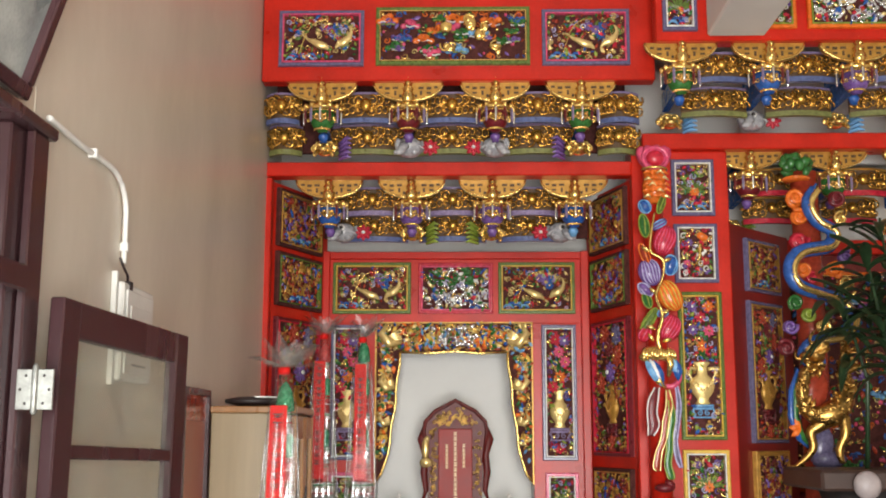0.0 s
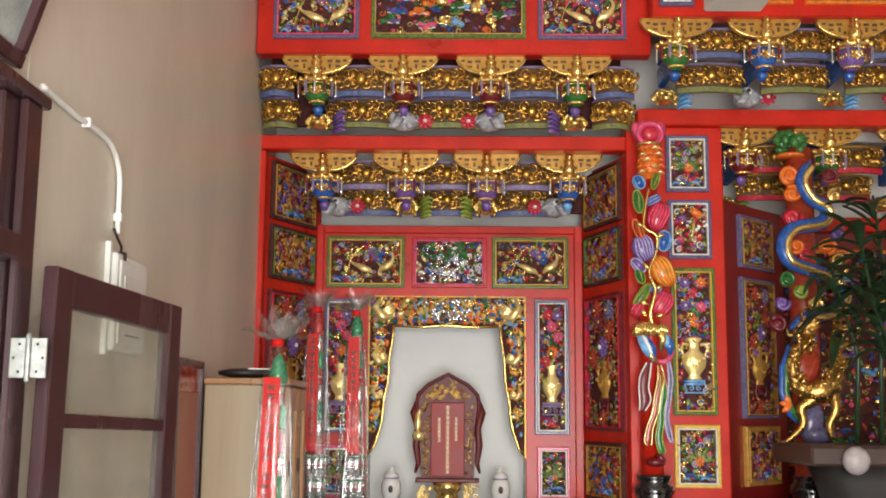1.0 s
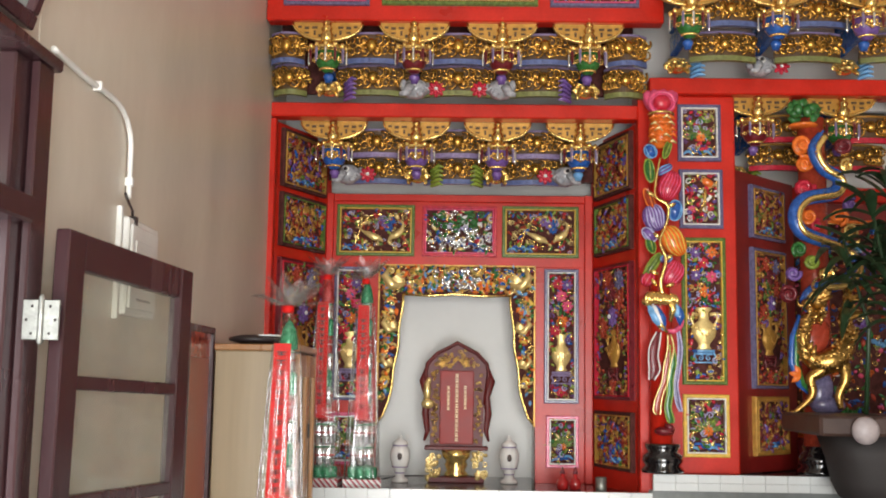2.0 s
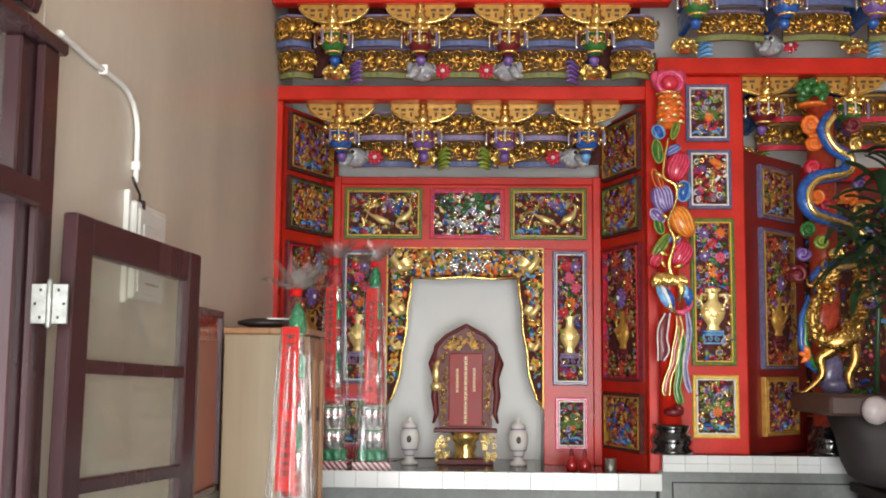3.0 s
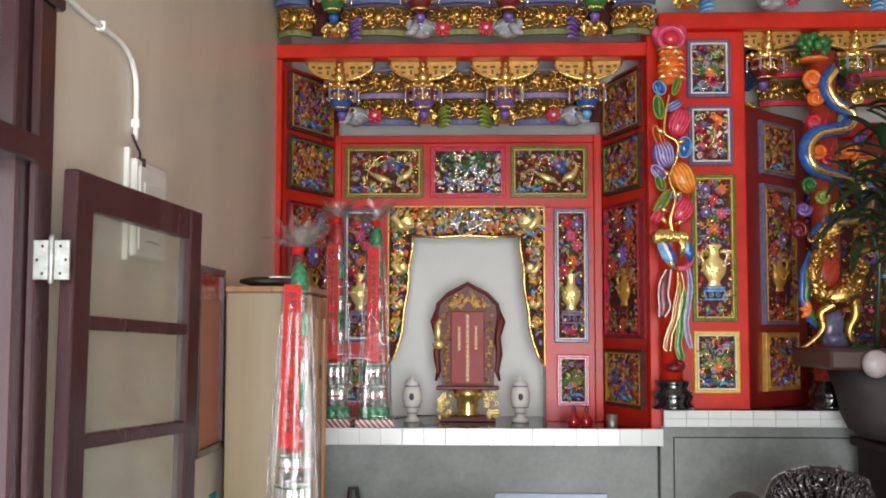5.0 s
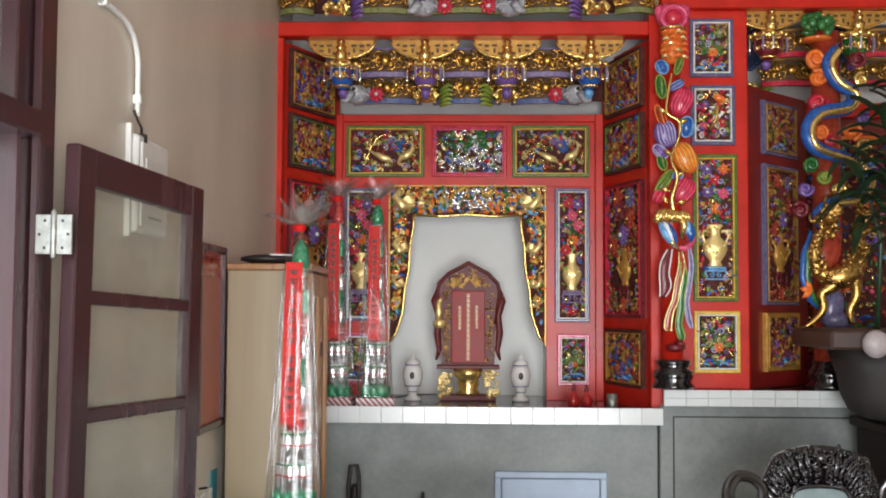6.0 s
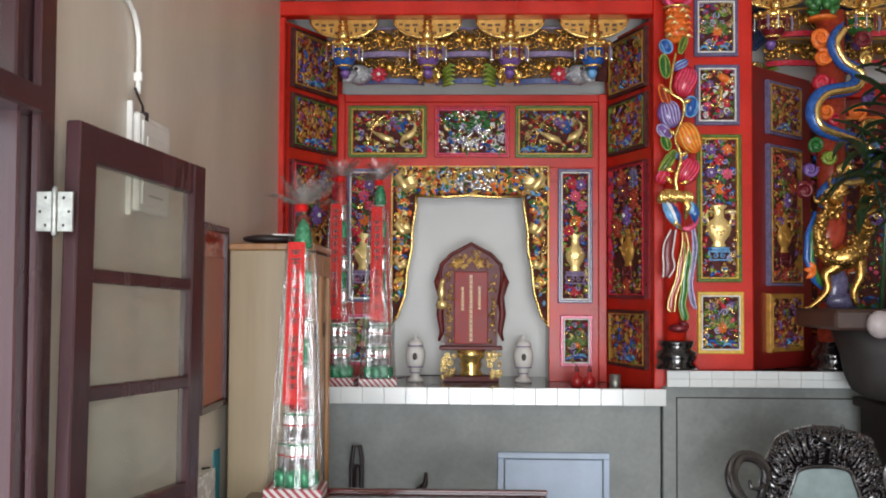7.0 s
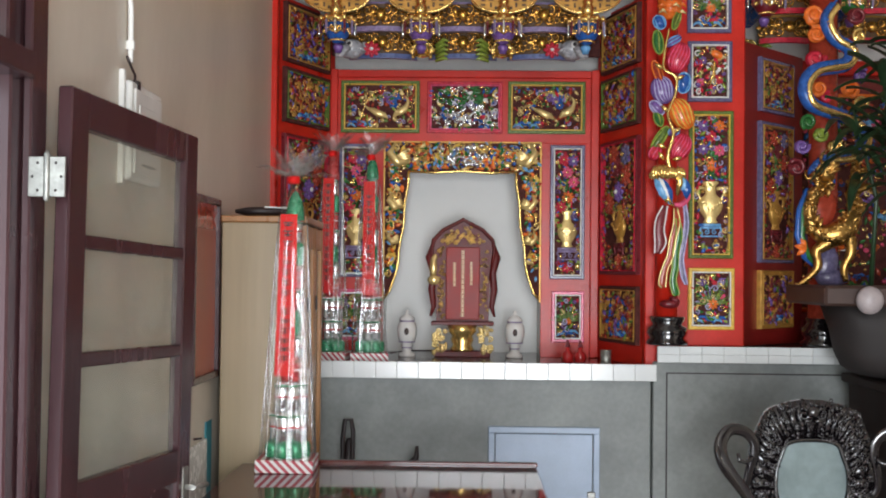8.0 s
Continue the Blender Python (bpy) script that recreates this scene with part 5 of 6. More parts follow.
# ---- dragon pillar and shrine figure ----
dp = thing("dragon_pillar", (1.80, 4.34, 1.305), "carved pillar with a coiling blue and gold dragon", "carved pillar")
part("pedestal", Shape().lathe([(0.11, 0.02), (0.115, 0.035), (0.09, 0.055), (0.11, 0.08), (0.10, 0.11), (0.08, 0.13), (0.09, 0.155)], (0, 0.02, -0.055), 18), BLACKWOOD, dp, "black turned base")
part("shaft", Shape().lathe([(0.075, 0.09), (0.07, 0.9), (0.07, 1.74)], (0, 0.04, 0), 14), RUST, dp)
cabb = Shape()
r_ = random.Random(8)
for i in range(26):
    a, b_ = r_.uniform(0, 6.28), r_.uniform(-0.9, 1.2)
    cabb.ball((-0.055 + 0.06 * math.cos(a) * math.cos(b_), -0.02 + 0.05 * math.sin(a) * math.cos(b_), 1.765 + 0.055 * math.sin(b_)), (0.032, 0.02, 0.024), 7, 5, (r_.uniform(0, 90), r_.uniform(0, 180), 0))
part("cabbage_finial", cabb, GREEN, dp)
part("collar", Shape().lathe([(0.06, 1.685), (0.075, 1.695), (0.06, 1.705)], (-0.055, -0.01, 0), 14), ORANGE, dp)


def dpt(px, pz, y=-0.09):
    """A point of the dragon's coil, in steps of 3 mm from the finial."""
    return (-0.055 + (px - 26 * min(1, max(0, (pz - 150) / 150))) * 0.003, y, 1.765 - pz * 0.003)


coil = [dpt(22, 45), dpt(8, 70), dpt(22, 100), dpt(48, 118), dpt(40, 142), dpt(-10, 154, -0.12), dpt(-24, 180, -0.13), dpt(-10, 208, -0.13), dpt(32, 222, -0.10), dpt(70, 232, -0.06), dpt(92, 262, -0.08), dpt(70, 292, -0.12), dpt(30, 300, -0.12), dpt(10, 322, -0.11), dpt(30, 352, -0.09)]
coil, coil_r = spline(coil, [0.024, 0.03, 0.033, 0.035, 0.036, 0.036, 0.036, 0.036, 0.034, 0.034, 0.033, 0.031, 0.028, 0.022, 0.008])
part("dragon_body", Shape().tube(coil, coil_r, 10), BLUE, dp)
part("dragon_belly", Shape().tube([(x + 0.012, y - 0.026, z - 0.008) for x, y, z in coil], 0.017, 7), GOLD, dp)
fins = Shape()
for i in range(len(coil) - 1):
    for k in range(1):
        p_ = Vector(coil[i])
        fins.ball((p_.x - 0.004, p_.y - 0.034, p_.z + 0.012), (0.008, 0.006, 0.008), 5, 3)
tagged(part("dragon_scales", fins, BLUE, dp), kind="stuff")
for px, pz, q, m in ((-8, 60, 16, ORANGE), (-4, 92, 14, ORANGE), (-6, 132, 16, ROSE), (4, 180, 12, ORANGE), (20, 195, 10, ROSE), (-2, 235, 13, GREEN), (22, 255, 12, LIME), (55, 180, 14, ORANGE), (70, 160, 12, PURPLE), (-6, 275, 12, PURPLE), (40, 330, 14, BLUE), (60, 60, 14, MAROON), (64, 95, 12, GOLD), (75, 205, 12, GOLD), (48, 275, 13, GOLD), (-10, 310, 14, MAROON)):
    x, y, z = dpt(px, pz, -0.075)
    cl = Shape().curl((x, y, z), q * 0.003, px, 1.5, q * 0.0008, 1 if px > 0 else -1, 6, 16)
    cl.ball((x, y + 0.02, z), (q * 0.003, 0.018, q * 0.0028), 10, 6)
    part("cloud", cl, m, dp)


def bp(px, pz, y=-0.14):
    """A point of the beast, in millimetres right of its foot and above it."""
    return (-0.171 + px * 0.00095, y, 0.199 + pz * 0.00095)


st = Shape()
r_ = random.Random(4)
body_, rad_ = spline([bp(150, 500), bp(90, 480), bp(55, 400), bp(58, 320), bp(110, 262), bp(190, 262), bp(255, 320), bp(285, 400, -0.12), bp(270, 480, -0.11), bp(300, 560, -0.10), bp(290, 640, -0.09)], [0.022, 0.030, 0.030, 0.034, 0.046, 0.062, 0.050, 0.036, 0.030, 0.024, 0.010], 7)
st.tube(body_, rad_, 9)
for (x, y, z), q in zip(body_, rad_):
    for k in range(4):
        a = r_.uniform(math.pi * 0.95, math.pi * 2.05)
        st.ball((x + 0.9 * q * math.cos(a), y + 0.9 * q * math.sin(a), z + r_.uniform(-0.6, 0.6) * q), (0.010, 0.008, 0.010), 5, 3)
st.ball(bp(130, 560), (0.050, 0.045, 0.036), 10, 7, (0, 25, 0)).ball(bp(75, 560, -0.16), (0.034, 0.03, 0.018), 9, 6, (0, -20, 0)).ball(bp(85, 520, -0.16), (0.030, 0.026, 0.012), 9, 6, (0, 25, 0))
for pts, rd in (([bp(60, 540), bp(35, 545), bp(28, 580)], [0.010, 0.008, 0.002]), ([bp(150, 590), bp(190, 640), bp(180, 680)], [0.012, 0.010, 0.003]), ([bp(120, 600), bp(110, 650), bp(140, 690)], [0.012, 0.009, 0.003]),
                ([bp(210, 260), bp(120, 200), bp(85, 170), bp(95, 100), bp(60, 50), bp(0, 2)], [0.045, 0.032, 0.024, 0.020, 0.016, 0.010]),
                ([bp(250, 300), bp(290, 360), bp(310, 400), bp(250, 430)], [0.030, 0.022, 0.018, 0.006]), ([bp(0, 2), bp(-20, 10)], [0.009, 0.002]), ([bp(20, 20), bp(50, 8)], [0.011, 0.004]),
                ([bp(250, 250), bp(260, 170), bp(225, 90), bp(235, 20)], [0.036, 0.026, 0.020, 0.014]), ([bp(280, 480, -0.16), bp(340, 500, -0.16), bp(390, 470, -0.15)], [0.020, 0.016, 0.005])):
    st.tube(*spline(pts, rd), 8)
for k in range(46):
    t_ = r_.random()
    x, y, z = body_[int(t_ * (len(body_) - 1))]
    st.leaf((x, y - 0.035, z), r_.uniform(0.03, 0.065), 0.02, r_.uniform(0, 6.28), 0.012)
for k in range(12):
    st.leaf(bp(130 + r_.uniform(-30, 50), 560 + r_.uniform(-10, 40), -0.19), r_.uniform(0.04, 0.08), 0.018, r_.uniform(0.3, 2.6), 0.012)
fg = new("gilded_statue", st.mesh("gilded_statue", DARKGOLD))
fg.matrix_world = pose(1.80, 4.34, 1.37)
part("red_heart", Shape().ball(bp(130, 370, -0.09), (0.07, 0.03, 0.11), 10, 7, (0, 20, 0)), RUST, dp, at=(0, 0, 0.065))
part("orange_leaf", Shape().leaf(bp(40, 190, -0.13), 0.06, 0.03, 2.2, 0.012).leaf(bp(40, 190, -0.13), 0.06, 0.03, 3.0, 0.012).leaf(bp(40, 190, -0.13), 0.06, 0.03, 3.8, 0.012), ORANGE, dp, at=(0, 0, 0.065))
tagged(fg, "gilded carved mythical beast statue, its gold darkened for shade", "statue")
for m, dx in ((GREEN, 0.0), (BLUE, -0.022)):
    part("sash", Shape().tube([dpt(8 + dx * 300, 345, -0.12), dpt(-6 + dx * 300, 380, -0.13), dpt(-8 + dx * 300, 420, -0.13), dpt(4 + dx * 300, 455, -0.12), dpt(20 + dx * 300, 470, -0.1)], [0.008, 0.014, 0.016, 0.014, 0.006], 7), m, dp)
part("rockwork", Shape().ball(bp(160, 100, -0.07), (0.06, 0.04, 0.10), 10, 7, (0, 12, 0)).ball(bp(190, 40, -0.08), (0.09, 0.04, 0.04), 10, 7), SLATE, dp, at=(0, 0, 0.065))

# shaded things in the shrine behind the plant
rel = carved_panel(pose(2.45, 4.99, 2.02), 1.2, 1.2, ORANGE, GOLD, "clouds", 90, "large carved panel of clouds deep in the shrine")
gt = thing("gilded_pedestal", (2.12, 4.62, 1.255), "gilded carved wooden pedestal in the shrine", "pedestal")
part("drawer_front", B(-0.28, 0.3, -0.05, 0.25, 0.0, 0.16, c=0.01), MAROON, gt)
gg = Shape()
for i in range(16):
    gg.curl((-0.25 + 0.034 * i, -0.055, 0.055 + 0.05 * (i % 2)), 0.03, i, 1.3, 0.008, 1 if i % 2 else -1)
gg.box(-0.29, 0.31, -0.065, -0.045, 0.14, 0.165, c=0.004)
part("gold_scrollwork", gg, GOLD, gt)
part("step", B(-0.22, 0.28, 0.0, 0.25, 0.16, 0.30, c=0.01), RED, gt)
part("gold_edge", B(-0.225, 0.285, -0.01, 0.0, 0.18, 0.20, c=0.003), GOLD, gt)

# ---- planter with dark-leaved plant ----
pl = thing("planter", (2.09, 3.93, 0), "large grey tapered planter with a brown rim on a table", "planter")
body = Shape()
prof = ((0.05, 0.03, 1.152), (0.20, 0.11, 1.156), (0.285, 0.15, 1.172), (0.335, 0.18, 1.205), (0.365, 0.20, 1.27), (0.385, 0.21, 1.37), (0.425, 0.23, 1.487))
vs = [(a_ * math.copysign(abs(math.cos(q)) ** 0.55, math.cos(q)), b_ * math.copysign(abs(math.sin(q)) ** 0.55, math.sin(q)), z) for a_, b_, z in prof for q in [2 * math.pi * i / 32 for i in range(32)]]
body.add(vs, [tuple(range(32)), tuple(range(192, 224))] + [(i * 32 + j, i * 32 + (j + 1) % 32, i * 32 + 32 + (j + 1) % 32, i * 32 + 32 + j) for i in range(6) for j in range(32)])
part("body", body, STONE, pl)
rim = part("rim", B(-0.52, 0.52, -0.29, 0.29, 1.485, 1.572, c=0.012), BROWNRIM, pl)
ot = thing("offering_table", (2.62, 3.93, 0), "nearly black brown closed offering table under the planter", "table")
part("top", B(-0.78, 1.4, -0.30, 0.30, 1.110, 1.151, c=0.006), DARKTABLE, ot)
part("front_board", B(-0.72, 1.3, -0.26, -0.23, 0.0, 1.110, c=0.004), DARKTABLE, ot)
part("end_board", B(-0.75, -0.72, -0.26, 0.28, 0.0, 1.110, c=0.004), DARKTABLE, ot)
part("leg", B(-0.78, -0.71, -0.29, -0.22, 0.0, 1.110, c=0.006), DARKTABLE, ot)
pt = thing("potted_plant", (2.13, 3.93, 1.572), "dark-leaved potted plant with red flowers in the planter", "plant")


def blade(base, yaw, length, width, rise, droop):
    s = Shape()
    vs, k = [], 7
    d = Vector((math.cos(yaw), math.sin(yaw), 0))
    side_ = Vector((-math.sin(yaw), math.cos(yaw), 0))
    for i in range(k + 1):
        t = i / k
        c = Vector(base) + d * length * t * 0.85 + Vector((0, 0, length * (rise * t - droop * t * t)))
        wd = width * (math.sin(math.pi * min(1, 0.1 + 0.9 * t)) ** 0.8 + 0.03)
        vs += [c + side_ * wd + Vector((0, 0, 0.008)), c - Vector((0, 0, 0.004)), c - side_ * wd + Vector((0, 0, 0.008))]
    fs = []
    for i in range(k):
        fs += [(i * 3, i * 3 + 3, i * 3 + 4, i * 3 + 1), (i * 3 + 1, i * 3 + 4, i * 3 + 5, i * 3 + 2)]
    return s.add(vs, fs)


r_ = random.Random(12)
stems = [(-0.16, -0.04, 0.98), (-0.06, 0.06, 1.16), (-0.26, 0.0, 0.80), (0.08, -0.06, 1.05), (0.2, 0.04, 0.85), (-0.10, -0.12, 0.62)]
for x, y, h in stems:
    sx = x + r_.uniform(-0.06, 0.04)
    tip = (sx - 0.05, y, h)
    part("stem", Shape().tube([(x, y, -0.02), (x * 0.9, y, h * 0.5), tip], [0.012, 0.010, 0.006], 6), LEAFMAT, pt)
    for i in range(18):
        t = r_.uniform(0.58, 1.0)
        b_ = Vector((x, y, 0)).lerp(Vector(tip), t)
        part("leaf", blade(b_, r_.uniform(0, 6.28), r_.uniform(0.18, 0.32), r_.uniform(0.018, 0.032), r_.uniform(0.1, 1.0), r_.uniform(0.3, 0.9)), LEAFMAT, pt)
for x, y, z in ((0.05, -0.16, 0.93), (0.12, -0.14, 0.84), (0.16, -0.18, 0.74), (0.03, -0.12, 0.80), (0.2, -0.12, 0.92), (0.10, -0.2, 0.66)):
    for k in range(3):
        flower(pt, x + r_.uniform(-0.05, 0.05), z + r_.uniform(-0.05, 0.05), r_.uniform(0.03, 0.05), r_.choice((PAPERRED, PAPERRED, ROSE)), y, WHITE, 6)
    part("stem", Shape().tube([(x, y, z), (x * 0.6, y * 0.4, z * 0.5), (x * 0.3, 0, 0)], 0.005, 5), LEAFMAT, pt)
part("knob", Shape().ball((-0.342, -0.325, 1.512), (0.058, 0.040, 0.060), 18, 12), KNOB, pl, "pale pinkish round knob on the rim")

# ---- spirit tablet in the niche ----
tb = thing("spirit_tablet", pose(0.012, 4.98, 1.148) @ Matrix.Diagonal((1.03, 1, 1.055, 1)), "red spirit tablet in a carved gilded frame on a stand", "spirit tablet")
face = [(-0.140, 0.185), (0.140, 0.185), (0.148, 0.40), (0.168, 0.56), (0.160, 0.61), (0.105, 0.665), (0.045, 0.695), (0.0, 0.72), (-0.045, 0.695), (-0.105, 0.665), (-0.160, 0.61), (-0.168, 0.56), (-0.148, 0.40)]
part("back", Shape(False).plate(face, -0.01, 0.02), TABLETRED, tb)
part("plaque", B(-0.090, 0.090, -0.035, -0.01, 0.195, 0.573, c=0.004), surface("red_plaque_paint", (0.30, 0.024, 0.018), 0.42, vary=0.12, spec=0.3), tb, "red plaque with columns of gold writing")
r_ = random.Random(21)
for x, z0, z1, wd in ((0.0, 0.215, 0.555, 0.018), (-0.045, 0.375, 0.492, 0.015), (0.045, 0.375, 0.495, 0.015)):
    z = z1
    while z > z0:
        q = wd * r_.uniform(0.9, 1.2)
        wr = Shape(False)
        wr.box(x - wd / 2, x + wd / 2, -0.037, -0.0345, z - q * 0.25, z, c=0.0004)
        wr.box(x - wd / 2, x + wd / 2, -0.037, -0.0345, z - q * 0.95, z - q * 0.65, c=0.0004)
        wr.box(x - wd * 0.12, x + wd * 0.12, -0.0372, -0.0346, z - q * 0.95, z, c=0.0004)
        part("writing", wr, SCRIPT, tb)
        z -= q * 1.35
fr = Shape()
r_ = random.Random(22)
for i in range(64):
    sx = r_.choice((-1, 1))
    fr.curl((sx * r_.uniform(0.098, 0.132), -0.02 - r_.uniform(0, 0.012), r_.uniform(0.20, 0.59)), r_.uniform(0.006, 0.012), r_.uniform(0, 6.28), 1.2, 0.0028, sx)
for i in range(56):
    a = r_.uniform(0.1, math.pi - 0.1)
    q = r_.uniform(0.25, 0.95)
    fr.curl((0.125 * math.cos(a) * q, -0.025, 0.588 + 0.105 * math.sin(a) * q), r_.uniform(0.006, 0.013), r_.uniform(0, 6.28), 1.2, 0.003, 1)
tagged(part("gilded_frame", fr, DARKGOLD, tb, "gilded openwork frame"), kind="stuff")
part("frame_edge", Shape().tube([(x, -0.014, z) for x, z in face[2:]], 0.010, 6), TABLETRED, tb)
for sx in (-1, 1):
    part("cresting", Shape().tube([(sx * 0.165, 0.0, 0.58), (sx * 0.182, -0.01, 0.52), (sx * 0.160, -0.015, 0.44), (sx * 0.168, -0.01, 0.35), (sx * 0.156, -0.01, 0.26), (sx * 0.172, -0.01, 0.21)], [0.012, 0.022, 0.018, 0.02, 0.014, 0.006], 7, 0.5), TABLETRED, tb, "dark red carved wing")
fig = Shape().ball((-0.158, -0.03, 0.47), (0.02, 0.02, 0.06), 8, 6).ball((-0.155, -0.045, 0.40), (0.034, 0.02, 0.026), 8, 6).ball((-0.15, -0.03, 0.52), (0.014, 0.014, 0.018), 7, 5)
part("gilded_finial", fig, PALEGOLD, tb)
part("stand_top", B(-0.168, 0.168, -0.06, 0.06, 0.165, 0.185, c=0.004), TABLETRED, tb)
part("stand_base", B(-0.15, 0.15, -0.05, 0.05, 0.0, 0.03, c=0.004), TABLETRED, tb)
part("gilded_drum", Shape().lathe([(0.06, 0.03), (0.066, 0.04), (0.05, 0.06), (0.062, 0.09), (0.055, 0.11), (0.075, 0.13), (0.08, 0.165)], (0, -0.01, 0), 16), GOLD, tb)
for sx in (-1, 1):
    ft = Shape()
    for i in range(12):
        ft.ball((sx * r_.uniform(0.085, 0.16), -0.045, r_.uniform(0.02, 0.16)), (r_.uniform(0.008, 0.018), 0.014, r_.uniform(0.008, 0.018)), 7, 5)
        ft.curl((sx * r_.uniform(0.09, 0.155), -0.055, r_.uniform(0.03, 0.15)), 0.016, r_.uniform(0, 6), 1.2, 0.005, sx)
    tagged(part("carved_foot", ft, PALEGOLD, tb), kind="stuff")

# ---- altar ware ----
def shrine_jar(x, y):
    j = thing("porcelain_jar", (x, y, 1.148), "white porcelain lidded jar lamp with a small emblem", "jar", "pair of porcelain jars")
    part("body", Shape().lathe([(0.040, 0.0), (0.048, 0.004), (0.046, 0.016), (0.026, 0.03), (0.024, 0.05), (0.034, 0.06), (0.026, 0.07), (0.044, 0.085), (0.053, 0.12), (0.055, 0.15), (0.048, 0.18), (0.034, 0.198)], (0, 0, 0), 20), PORCELAIN, j)
    ld = part("lid", Shape().lathe([(0.040, 0.198), (0.044, 0.205), (0.034, 0.22), (0.014, 0.232), (0.008, 0.238), (0.012, 0.248), (0.004, 0.258)], (0, 0, 0), 18), PORCELAIN, j)
    part("emblem", Shape().ball((0, -0.054, 0.14), (0.013, 0.005, 0.02), 10, 6), BROWNRIM, j)
    for z, q in ((0.05, 0.027), (0.082, 0.045), (0.196, 0.041)):
        part("band", Shape().lathe([(q, z - 0.003), (q + 0.0015, z), (q, z + 0.003)], (0, 0, 0), 18), LILAC, j)
    return j


shrine_jar(-0.292, 4.93)
shrine_jar(0.300, 4.93)
for x, y in ((0.566, 4.66), (0.632, 4.66)):
    b_ = thing("red_bottle", (x, y, 1.148), "small red glass bottle on the altar", "bottle", "red bottles")
    part("body", Shape().lathe([(0.022, 0), (0.03, 0.006), (0.032, 0.03), (0.026, 0.05), (0.012, 0.06), (0.010, 0.08)], (0, 0, 0), 14), REDGLASS, b_)
    part("stopper", Shape().lathe([(0.011, 0.08), (0.014, 0.086), (0.008, 0.10), (0.004, 0.115)], (0, 0, 0), 10), MAROON, b_)
cu = thing("metal_cup", (0.745, 4.50, 1.148), "small plain brushed steel cup on the altar", "cup")
part("wall", Shape().lathe([(0.026, 0.0), (0.028, 0.002), (0.028, 0.075), (0.025, 0.075), (0.025, 0.01), (0.001, 0.009)], (0, 0, 0), 18), STEEL, cu)
part("rim", Shape().lathe([(0.025, 0.073), (0.030, 0.075), (0.029, 0.079), (0.025, 0.078)], (0, 0, 0), 18), STEEL, cu)
cd = thing("lamp_cord", (0, 0, 0), "thin black lamp cord lying on the altar", "cord")
part("wire", Shape().tube([(-0.50, 4.78, 1.176), (-0.42, 4.72, 1.177), (-0.36, 4.80, 1.177), (-0.30, 4.99, 1.176), (-0.15, 5.02, 1.176), (0.10, 5.06, 1.176)], 0.004, 6), INK, cd)
part("plug", Shape().ball((-0.50, 4.78, 1.180), (0.018, 0.012, 0.008)), INK, cd)


